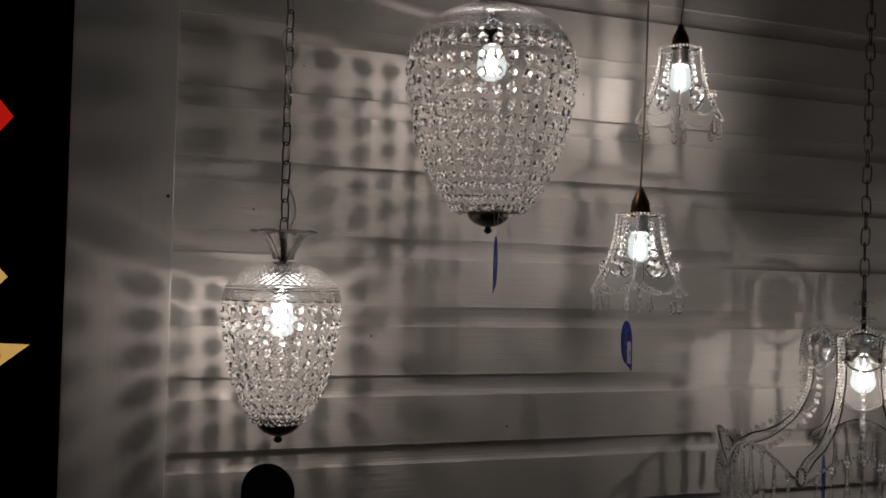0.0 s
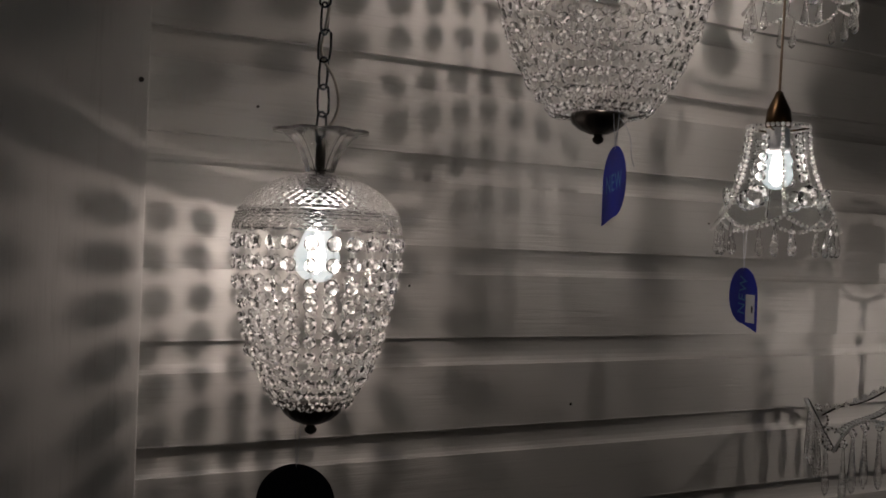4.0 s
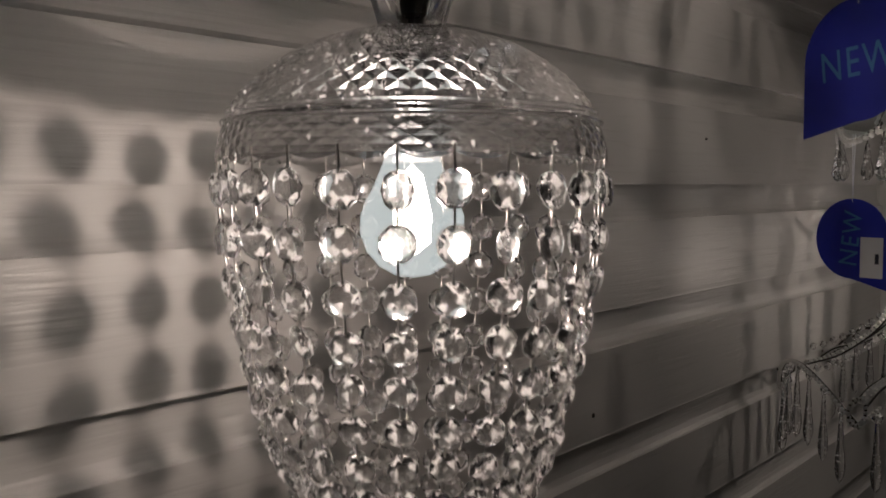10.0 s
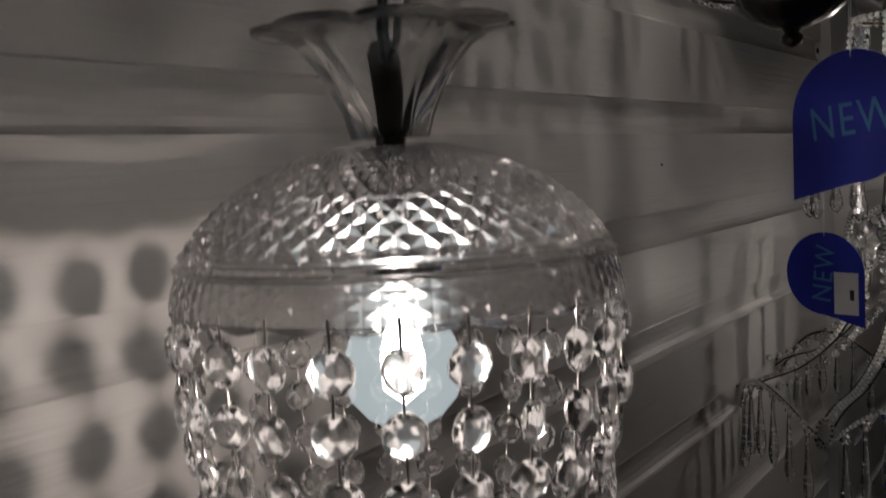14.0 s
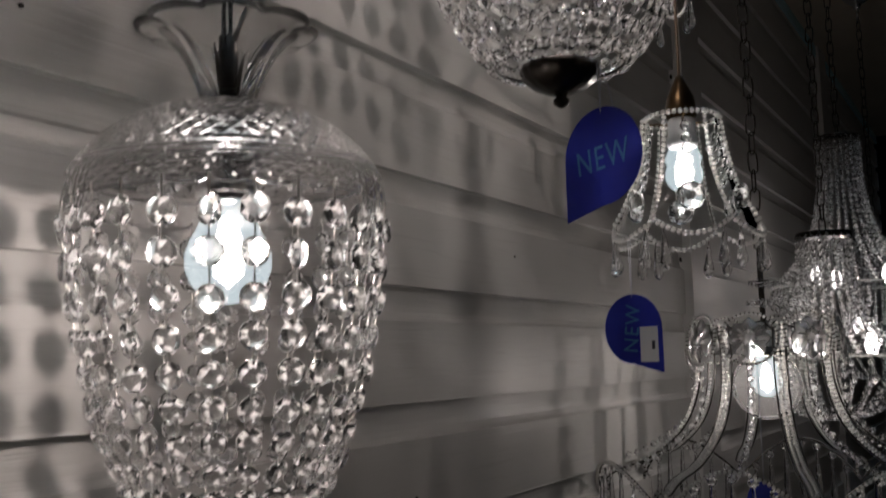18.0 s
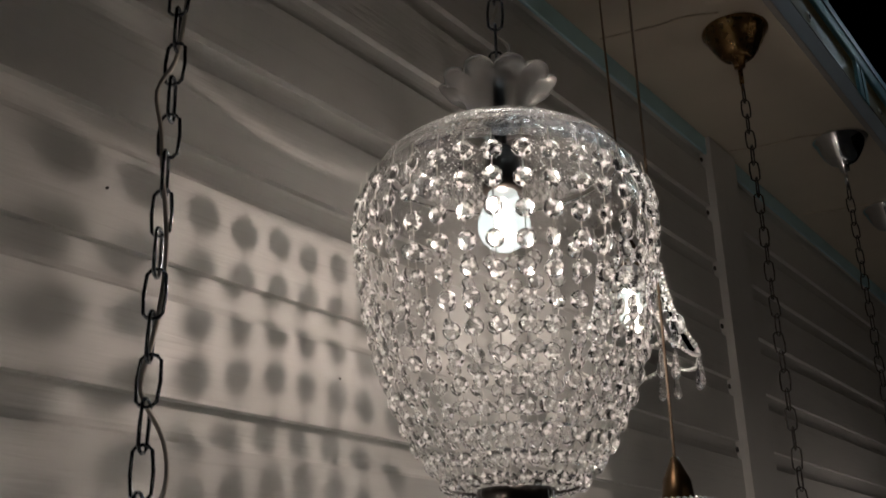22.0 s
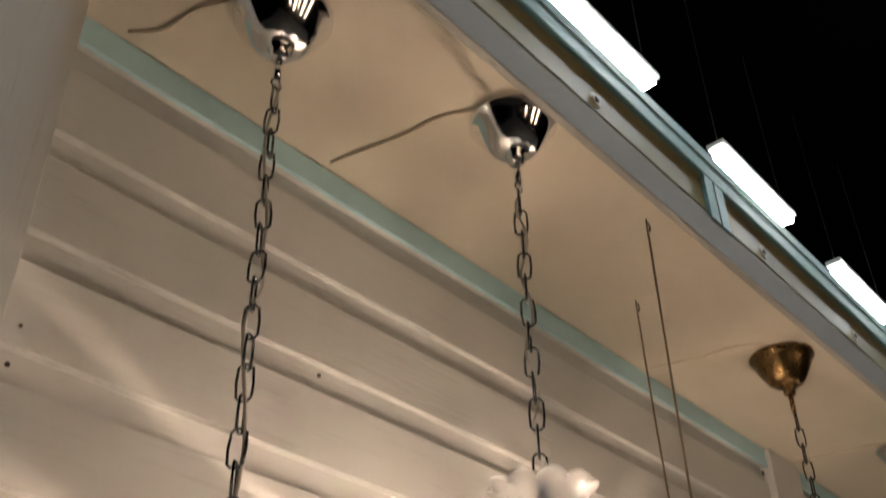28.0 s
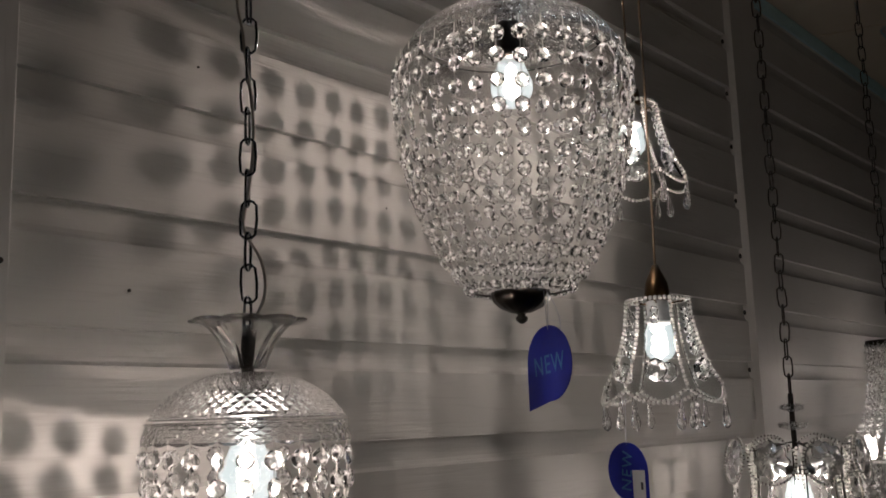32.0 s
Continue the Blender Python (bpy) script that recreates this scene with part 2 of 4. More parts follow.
def part(name, bm, mat, parent, label="", smooth=False):
    ob = obj(name, bm, mat, parent, smooth)
    if label:
        ob["label"] = label
    return ob


def shared(name, me, parent, m):
    ob = new(name, me)
    ob.parent = parent
    ob.matrix_basis = m
    return ob


def thing(name, loc, label, category, group="", kind=""):
    ob = new(name)
    ob.location = loc
    ob.empty_display_size = 0.02
    return tagged(ob, label, category, group, kind)


def add_box(bm, x0, x1, y0, y1, z0, z1, bevel=0.0):
    v = [bm.verts.new(c) for c in ((x0, y0, z0), (x1, y0, z0), (x1, y1, z0), (x0, y1, z0), (x0, y0, z1), (x1, y0, z1), (x1, y1, z1), (x0, y1, z1))]
    fs = [bm.faces.new([v[i] for i in f]) for f in ((3, 2, 1, 0), (4, 5, 6, 7), (0, 1, 5, 4), (1, 2, 6, 5), (2, 3, 7, 6), (3, 0, 4, 7))]
    if bevel:
        es = list({e for f in fs for e in f.edges})
        bmesh.ops.bevel(bm, geom=es, offset=bevel, segments=2, affect="EDGES", profile=0.5)


def box(x0, x1, y0, y1, z0, z1, bevel=0.0):
    bm = bmesh.new()
    add_box(bm, x0, x1, y0, y1, z0, z1, bevel)
    return bm


def add_lathe(bm, prof, n=32, cx=0.0, cy=0.0, wave=0.0, lobes=8, closed=True):
    """Turns (radius, z) pairs round the axis; wave ripples the radius."""
    rings = []
    for r, z in prof:
        if r < 1e-5:
            rings.append([bm.verts.new((cx, cy, z))])
        else:
            ring = []
            for i in range(n):
                a = 2 * math.pi * i / n
                rr = r * (1 + wave * math.cos(lobes * a))
                ring.append(bm.verts.new((cx + rr * math.cos(a), cy + rr * math.sin(a), z)))
            rings.append(ring)
    for p, q in zip(rings, rings[1:]):
        for i in range(n):
            j = (i + 1) % n
            if len(p) == 1 and len(q) == 1:
                continue
            if len(p) == 1:
                bm.faces.new((p[0], q[i], q[j]))
            elif len(q) == 1:
                bm.faces.new((p[i], p[j], q[0]))
            else:
                bm.faces.new((p[i], p[j], q[j], q[i]))
    return bm


def lathe(prof, n=32, **kw):
    bm = add_lathe(bmesh.new(), prof, n, **kw)
    bmesh.ops.recalc_face_normals(bm, faces=bm.faces)
    return bm


def add_tube(bm, pts, r, n=6, loop=False):
    pts = [Vector(p) for p in pts]
    rings = []
    m = len(pts)
    up = Vector((0.31, 0.22, 0.93)).normalized()
    for i, p in enumerate(pts):
        a = pts[(i - 1) % m] if (loop or i) else p
        b = pts[(i + 1) % m] if (loop or i < m - 1) else p
        d = (b - a).normalized()
        s = d.cross(up)
        if s.length < 1e-3:
            s = d.cross(Vector((1, 0, 0)))
        s.normalize()
        t = d.cross(s).normalized()
        rings.append([bm.verts.new(p + (s * math.cos(2 * math.pi * k / n) + t * math.sin(2 * math.pi * k / n)) * r) for k in range(n)])
    pairs = list(zip(rings, rings[1:]))
    if loop:
        pairs.append((rings[-1], rings[0]))
    for p, q in pairs:
        for k in range(n):
            j = (k + 1) % n
            bm.faces.new((p[k], p[j], q[j], q[k]))
    if not loop:
        bm.faces.new(rings[0])
        bm.faces.new(rings[-1][::-1])


def tube(pts, r, n=6, loop=False):
    bm = bmesh.new()
    add_tube(bm, pts, r, n, loop)
    bmesh.ops.recalc_face_normals(bm, faces=bm.faces)
    return bm


def curve_pts(ctrl, n):
    """Smooth points through control points (Catmull-Rom)."""
    c = [Vector(p) for p in ctrl]
    c = [c[0] * 2 - c[1]] + c + [c[-1] * 2 - c[-2]]
    out = []
    segs = len(c) - 3
    for i in range(n + 1):
        u = i / n * segs
        k = min(int(u), segs - 1)
        t = u - k
        p0, p1, p2, p3 = c[k:k + 4]
        out.append(0.5 * ((2 * p1) + (p2 - p0) * t + (2 * p0 - 5 * p1 + 4 * p2 - p3) * t * t + (3 * p1 - p0 - 3 * p2 + p3) * t ** 3))
    return out


def even(pts, step):
    """Points at even steps along a polyline."""
    out, carry = [Vector(pts[0])], 0.0
    for a, b in zip(pts, pts[1:]):
        a, b = Vector(a), Vector(b)
        d = (b - a).length
        s = step - carry
        while s <= d:
            out.append(a + (b - a) * (s / d))
            s += step
        carry = d - (s - step)
    return out


def ball_geometry(level):
    bm = bmesh.new()
    bmesh.ops.create_icosphere(bm, subdivisions=level, radius=1.0)
    bm.verts.index_update()
    vs, fs = [v.co.copy() for v in bm.verts], [tuple(v.index for v in f.verts) for f in bm.faces]
    bm.free()
    return vs, fs


BALL, BALLF = ball_geometry(1)


def balls(centres, r):
    """One mesh of small round beads."""
    vs, fs = [], []
    for c in centres:
        k = len(vs)
        c = Vector(c)
        vs += [tuple(c + v * r) for v in BALL]
        fs += [tuple(k + i for i in f) for f in BALLF]
    me = bpy.data.meshes.new("beads")
    me.from_pydata(vs, [], fs)
    me.polygons.foreach_set("use_smooth", [True] * len(fs))
    return me


def mesh_part(name, me, mat, parent, label="", kind="stuff"):
    me.materials.append(mat)
    me.name = name
    ob = new(name, me)
    ob.parent = parent
    return tagged(ob, label, "", "", kind)


def bead_geometry(sides=8):
    """A cut octagon crystal of unit radius, its faces to +-y: edge, kite, star and table facets."""
    bm = bmesh.new()
    def ring(r, y, half):
        return [bm.verts.new((r * math.cos(2 * math.pi * (i + half) / sides), y, r * math.sin(2 * math.pi * (i + half) / sides))) for i in range(sides)]
    girdle = ring(1.0, 0, 0.5)
    for s in (1, -1):
        edge, crown, table = ring(0.93, 0.17 * s, 0.0), ring(0.66, 0.33 * s, 0.5), ring(0.3, 0.41 * s, 0.0)
        for i in range(sides):
            j = (i + 1) % sides
            bm.faces.new((girdle[i], girdle[j], edge[j]))
            bm.faces.new((girdle[i], edge[j], edge[i]))
            bm.faces.new((edge[i], edge[j], crown[i]))
            bm.faces.new((edge[j], crown[j], crown[i]))
            bm.faces.new((crown[i], crown[j], table[j]))
            bm.faces.new((crown[i], table[j], table[i]))
        bm.faces.new(table)
    bmesh.ops.recalc_face_normals(bm, faces=bm.faces)
    me = bpy.data.meshes.new("octagon_bead")
    bm.to_mesh(me)
    bm.free()
    # each facet a little domed, as fire-polished glass is
    me.polygons.foreach_set("use_smooth", [True] * len(me.polygons))
    soft_ = [Vector(v.vector) for v in me.vertex_normals]
    me.normals_split_custom_set([(p.normal.lerp(soft_[v], 0.35)).normalized() for p in me.polygons for v in p.vertices])
    me.materials.append(FACET)
    me.materials.append(FACETGLINT)
    # a third of the back facets carry the painted glints
    rnd = random.Random(31)
    for p in me.polygons:
        p.material_index = 1 if p.center.y > 0 and rnd.random() < 0.33 else 0
    return me


def drop_geometry():
    """A faceted teardrop pendant hanging from its own top, unit length."""
    bm = lathe([(0, 0), (0.05, -0.04), (0.07, -0.2), (0.1, -0.45), (0.15, -0.68), (0.155, -0.8), (0.1, -0.93), (0, -1)], 8)
    me = bpy.data.meshes.new("teardrop")
    bm.to_mesh(me)
    bm.free()
    me.materials.append(DROPGLASS)
    return me


BEAD = bead_geometry()
DROP = drop_geometry()


def radius_at(prof, z):
    """Radius of a (z, radius) table, top down, at height z."""
    for (za, ra), (zb, rb) in zip(prof, prof[1:]):
        if za >= z >= zb:
            t = (za - z) / (za - zb)
            return ra + (rb - ra) * t
    return prof[-1][1]


# ---------------------------------------------------------------- lamp parts
def bulb(parent, z, r=0.0225, lamp_base=0.05):
    """Clear bulb hanging cap up, its ball centred at height z under parent."""
    prof = [(0.0125, z + lamp_base), (0.013, z + 0.03), (0.0185, z + 0.0165)]
    prof += [(r * math.cos(a), z + r * math.sin(a)) for a in [radians(x) for x in (30, 10, -10, -30, -50, -70)]]
    prof += [(0, z - r)]
    env = part("bulb", lathe(prof, 24), BULBGLASS, parent, "glowing clear glass light bulb", True)
    core = bmesh.new()
    add_lathe(core, [(0, z + 0.028), (0.005, z + 0.023), (0.009, z + 0.005), (0.0085, z - 0.008), (0, z - 0.015)], 12)
    part("filament", core, FILAMENT, env, "white-hot lamp filament", True)
    return env


def socket(parent, z0, z1, r, mat, label):
    return part("socket", lathe([(0, z1 + 0.004), (r * 0.6, z1 + 0.002), (r, z1 - 0.004), (r, z0 + 0.012), (r * 1.12, z0 + 0.01), (r * 1.12, z0 + 0.004), (r, z0), (0, z0)], 24), mat, parent, label, True)


def chain(parent, top, bottom, link=0.034, width=0.0075, wire=0.0013, mat=None, lean=(0.0, 0.0)):
    """Oval links hung one in another, each a part."""
    n = max(2, int((top - bottom) / (link - 4.2 * wire)))
    pitch = (top - bottom) / n
    half = pitch / 2 + 2 * wire
    bm = bmesh.new()
    pts = []
    for k in range(12):
        a = 2 * math.pi * k / 12
        zz = math.sin(a) * width + math.copysign(half - width, math.sin(a)) if abs(math.sin(a)) > 1e-6 else 0
        pts.append((math.cos(a) * width, 0, zz))
    add_tube(bm, pts, wire, 6, True)
    bmesh.ops.recalc_face_normals(bm, faces=bm.faces)
    me = bpy.data.meshes.new("chain_link")
    bm.to_mesh(me)
    bm.free()
    me.materials.append(mat or STEEL)
    me.polygons.foreach_set("use_smooth", [True] * len(me.polygons))
    rnd = random.Random(n)
    for i in range(n):
        z = top - pitch * (i + 0.5)
        q = (z - bottom) / (top - bottom)
        shared("chain_link", me, parent, pose(lean[0] * q + rnd.uniform(-0.0006, 0.0006), lean[1] * q + rnd.uniform(-0.0006, 0.0006), z, 0, rnd.uniform(-4, 4), 35 + 90 * (i % 2) + rnd.uniform(-9, 9)))


def cable(parent, top, bottom, bows, mat=None, r=0.0017, name="cable"):
    """A lamp cable that winds loosely along a chain."""
    n = 26
    ctrl = []
    for i in range(n + 1):
        z = top + (bottom - top) * i / n
        a = i * 0.9
        ctrl.append((0.005 * math.cos(a), 0.005 * math.sin(a), z))
    for i, dx, dy in bows:
        ctrl[i] = (dx, dy, ctrl[i][2])
    part(name, tube(curve_pts(ctrl, n * 4), r, 6), mat or CORD, parent, "grey plastic lamp cable", True)


def canopy(parent, z, r, mat, label, height=0.055, at=(0.0, 0.0)):
    """Bell-shaped ceiling rose under height z."""
    h = height
    m = Matrix.Translation((at[0], at[1], 0))
    part("ceiling_rose", lathe([(0, z), (r, z), (r * 1.01, z - 0.002), (r, z - 0.006), (r * 0.95, z - 0.009), (r * 0.86, z - h * 0.32), (r * 0.75, z - h * 0.52), (r * 0.62, z - h * 0.72), (r * 0.5, z - h * 0.86), (r * 0.36, z - h * 0.93), (r * 0.25, z - h * 0.94), (r * 0.24, z - h), (r * 0.18, z - h - 0.004), (r * 0.17, z - h - 0.013), (0, z - h - 0.014)], 64), mat, parent, label, True).matrix_basis = m
    part("stem", tube([(0, 0, z - height - 0.01), (0, 0, z - height - 0.045)], 0.0042, 8), mat, parent, "", True).matrix_basis = m
    ring = [(0.0065 * math.cos(radians(a)), 0, z - height - 0.05 + 0.0065 * math.sin(radians(a))) for a in range(0, 360, 30)]
    part("hanging_ring", tube(ring, 0.0013, 6, True), mat, parent, "", True).matrix_basis = m


def dome_radius(spec, z):
    """Radius of the pendant's rounded glass top at height z."""
    return spec["belly"] * math.sqrt(max(0.0, 1 - ((z - spec["belly_z"]) / spec["rise"]) ** 2))


def cut_dome(spec, z_bot, n=48, rows=9):
    """Pressed-glass dome with a diamond-cut outside and a smooth inside."""
    bm = bmesh.new()
    lo = math.asin((z_bot - spec["belly_z"]) / spec["rise"])
    hi = math.acos(spec["neck"] / spec["belly"])
    def at(u, a, lift=0.0):
        q = hi + (lo - hi) * u
        r = (spec["belly"] + lift) * math.cos(q)
        return (r * math.cos(a), r * math.sin(a), spec["belly_z"] + (spec["rise"] + lift) * math.sin(q))
    grid = [[bm.verts.new(at(k / rows, 2 * math.pi * (i + 0.5 * (k % 2)) / n)) for i in range(n)] for k in range(rows + 1)]
    for k in range(rows - 1):
        for i in range(n):
            o = k % 2
            top, bot = grid[k][(i) % n], grid[k + 2][i]
            left, right = grid[k + 1][(i - 1 + o) % n], grid[k + 1][(i + o) % n]
            mid = bm.verts.new(at((k + 1) / rows, 2 * math.pi * (i + 0.5 * o) / n, 0.0006 + 0.0013 * k / rows))
            for a, b in ((top, left), (left, bot), (bot, right), (right, top)):
                bm.faces.new((a, b, mid))
    inner = [[bm.verts.new(at(k / rows, 2 * math.pi * i / n, -0.0035)) for i in range(n)] for k in range(rows + 1)]
    for k in range(rows):
        for i in range(n):
            j = (i + 1) % n
            bm.faces.new((inner[k][i], inner[k][j], inner[k + 1][j], inner[k + 1][i])).material_index = 1
    bmesh.ops.recalc_face_normals(bm, faces=bm.faces)
    return bm


def pendant(spec):
    """Acorn-shaped crystal pendant: dome, bead strands, cap, crown, chain and rose."""
    lamp = thing("crystal_pendant_lamp", spec["loc"], spec["label"], "pendant lamp", "crystal acorn pendants")
    prof = spec["profile"]
    cols, rows, z0, z1 = spec["cols"], spec["rows"], spec["bead_top"], spec["bead_low"]
    ring_z = spec["ring"]
    dome = part("glass_dome", cut_dome(spec, ring_z, spec["cuts"], spec["cut_rows"]), GLASS2, lamp, "diamond-cut clear glass dome")
    dome.data.materials.append(GLASS2IN)
    for dz in (0.0, -0.0045):
        rr = dome_radius(spec, ring_z + dz) + 0.0008
        part("glass_ring", tube([(rr * math.cos(radians(a)), rr * math.sin(radians(a)), ring_z + dz) for a in range(0, 360, 4)], 0.0014, 6, True), GLASS2, dome, "", True)
    # band under the rings: shallow pressed facets outside, scalloped hem, smooth inside
    skirt = bmesh.new()
    n_, low = spec["cuts"] * 2, z0 + 0.003
    rows_ = []
    for u in range(6):
        z = ring_z - 0.005 + (low - ring_z + 0.005) * u / 5
        r = dome_radius(spec, z)
        rows_.append([skirt.verts.new(((r + (0.0003 if (i + u) % 2 else -0.0001)) * math.cos(2 * math.pi * i / n_), (r + (0.0003 if (i + u) % 2 else -0.0001)) * math.sin(2 * math.pi * i / n_), z - (0.0028 * abs(math.sin(math.pi * i * spec["cols"] / n_)) if u == 5 else 0))) for i in range(n_)])
    for z in (low, (low + ring_z) / 2, ring_z - 0.005):
        r = dome_radius(spec, z) - 0.0032
        rows_.append([skirt.verts.new((r * math.cos(2 * math.pi * i / n_), r * math.sin(2 * math.pi * i / n_), z)) for i in range(n_)])
    for u in range(len(rows_)):
        p, q = rows_[u], rows_[(u + 1) % len(rows_)]
        for i in range(n_):
            j = (i + 1) % n_
            if (i + u) % 2:
                skirt.faces.new((p[i], p[j], q[i]))
                skirt.faces.new((p[j], q[j], q[i]))
            else:
                skirt.faces.new((p[i], p[j], q[j]))
                skirt.faces.new((p[i], q[j], q[i]))
    bmesh.ops.recalc_face_normals(skirt, faces=skirt.faces)
    part("glass_rim", skirt, GLASS2, dome, "faceted glass rim under the cut dome")
    # bead strands
    sizes = [spec["bead"] * (1 - spec["shrink"] * k / (rows - 1)) for k in range(rows)]
    steps = [1 - spec["closer"] * k / (rows - 1) for k in range(rows)]
    z, zs = z0, []
    for q in steps:
        step = (z0 - z1) * q / sum(steps)
        zs.append(z - step / 2)
        z -= step
    rnd = random.Random(spec["seed"])
    beads = 0
    rest = bmesh.new()
    for c in range(cols):
        a = 2 * math.pi * c / cols + rnd.uniform(-0.008, 0.008)
        front = -math.pi * 1.15 <= (a if a <= math.pi * 0.35 else a - 2 * math.pi) <= math.pi * 0.1
        pts = [(radius_at(prof, z0) * math.cos(a), radius_at(prof, z0) * math.sin(a), z0 + 0.006)]
        for k in range(rows):
            zz = zs[k] + rnd.uniform(-0.0012, 0.0012)
            r = radius_at(prof, zz) + rnd.uniform(-0.0012, 0.0012)
            slope = math.degrees(math.atan2(radius_at(prof, zz + 0.01) - radius_at(prof, zz - 0.01), 0.02))
            m = Matrix.Rotation(a + math.pi / 2, 4, "Z") @ pose(0, -r, zz, slope + rnd.uniform(-9, 9), 0, rnd.gauss(0, 14)) @ Matrix.Rotation(math.pi / 4 * rnd.randrange(8), 4, "Y") @ Matrix.Scale(sizes[k] * 0.5, 4)
            if front and beads < 300:
                shared("crystal_bead", BEAD, lamp, m)
                beads += 1
            else:
                rest.from_mesh(BEAD)
                rest.verts.ensure_lookup_table()
                for v in rest.verts[-len(BEAD.vertices):]:
                    v.co = m @ v.co
            pts.append((r * math.cos(a), r * math.sin(a), zz))
        pin = bmesh.new()
        for k in range(rows):
            a0, b0 = Vector(pts[k]), Vector(pts[k + 1])
            d = (b0 - a0).normalized()
            add_tube(pin, [a0 + d * (sizes[k - 1] * 0.36 if k else 0.0), b0 - d * sizes[k] * 0.36], 0.0005, 4)
        tagged(part("strand_pin", pin, PIN, lamp, "", True), kind="stuff")
    if len(rest.verts):
        ob = part("crystal_bead_rest", rest, FACET, lamp, "strands of faceted clear crystal beads")
        ob.data.materials.append(FACETGLINT)
        tagged(ob, kind="stuff")
    else:
        rest.free()
    # hoops that carry the strands
    for zz in spec["hoops"]:
        r = radius_at(prof, zz) - 0.004
        part("hoop", tube([(r * math.cos(radians(q)), r * math.sin(radians(q)), zz) for q in range(0, 360, 6)], 0.0013, 5, True), WIRE, lamp, "", True)
    # lower cap with finial
    cz, cr = spec["bead_low"], spec["cap"]
    part("bottom_cap", lathe([(0, cz + 0.006), (cr, cz + 0.005), (cr * 1.03, cz), (cr * 0.95, cz - cr * 0.2), (cr * 0.7, cz - cr * 0.42), (cr * 0.34, cz - cr * 0.58), (0, cz - cr * 0.62)], 48, wave=0.025, lobes=16), BRONZE, lamp, "dark bronze fluted cap", True)
    fz = cz - cr * 0.56
    part("finial", lathe([(0, fz), (cr * 0.2, fz - 0.001), (cr * 0.13, fz - 0.003), (cr * 0.22, fz - 0.006), (cr * 0.19, fz - 0.0095), (cr * 0.07, fz - 0.012), (0, fz - 0.0125)], 20), BRONZE, lamp, "", True)
    # rod, socket, bulb
    part("centre_rod", tube([(0, 0, spec["bulb"] + 0.055), (0, 0, spec["dome_top"] + 0.012)], 0.006, 10), BRONZE, lamp, "", True)
    socket(lamp, spec["bulb"] + 0.032, spec["bulb"] + 0.075, 0.0165, CHROME if spec["seed"] == 1 else BRONZE, "metal bulb socket")
    bulb(lamp, spec["bulb"], spec["bulb_r"])
    bz = spec["rose"]
    canopy(lamp, bz, spec["rose_r"], CHROME, "polished chrome bell-shaped ceiling rose", 0.052)
    return lamp


def fluted_cup(lamp, z0, z1, r0, r1, lobes=8, turn=0.0, mat=None, wave=0.025, flute=0.06):
    """Flared glass cup of thick petals that curl over at the rim."""
    h = z1 - z0
    bm = bmesh.new()
    # (share of the flare, share of the height), up the outside, over the lip, down the inside
    prof = [(0.0, 0.0), (0.08, 0.2), (0.22, 0.42), (0.4, 0.64), (0.6, 0.81), (0.82, 0.91), (1.02, 0.93), (1.14, 0.945), (1.15, 0.985), (1.04, 1.01), (0.84, 1.0), (0.56, 0.95), (0.34, 0.86), (0.14, 0.68), (-0.04, 0.46), (-0.2, 0.22), (-0.3, 0.06)]
    n = lobes * 12
    rings = []
    for u, (q, w) in enumerate(prof):
        ring = []
        deep = max(0.0, q) ** 1.2
        for i in range(n):
            a = 2 * math.pi * i / n
            ridge = abs(math.cos(lobes * a / 2)) ** 0.6
            r = (r0 + (r1 - r0) * q) * (1 + (wave * deep + flute) * (ridge - 0.75))
            z = z0 + h * w - 1.2 * wave * h * deep * (1 - ridge)
            ring.append(bm.verts.new((r * math.cos(a + turn), r * math.sin(a + turn), z)))
        rings.append(ring)
    for p, q in zip(rings, rings[1:] + rings[:1]):
        for i in range(n):
            j = (i + 1) % n
            bm.faces.new((p[i], p[j], q[j], q[i]))
    bmesh.ops.recalc_face_normals(bm, faces=bm.faces)
    part("glass_cup", bm, mat or CUPGLASS, lamp, "flared fluted clear glass cup with curled petals", True)


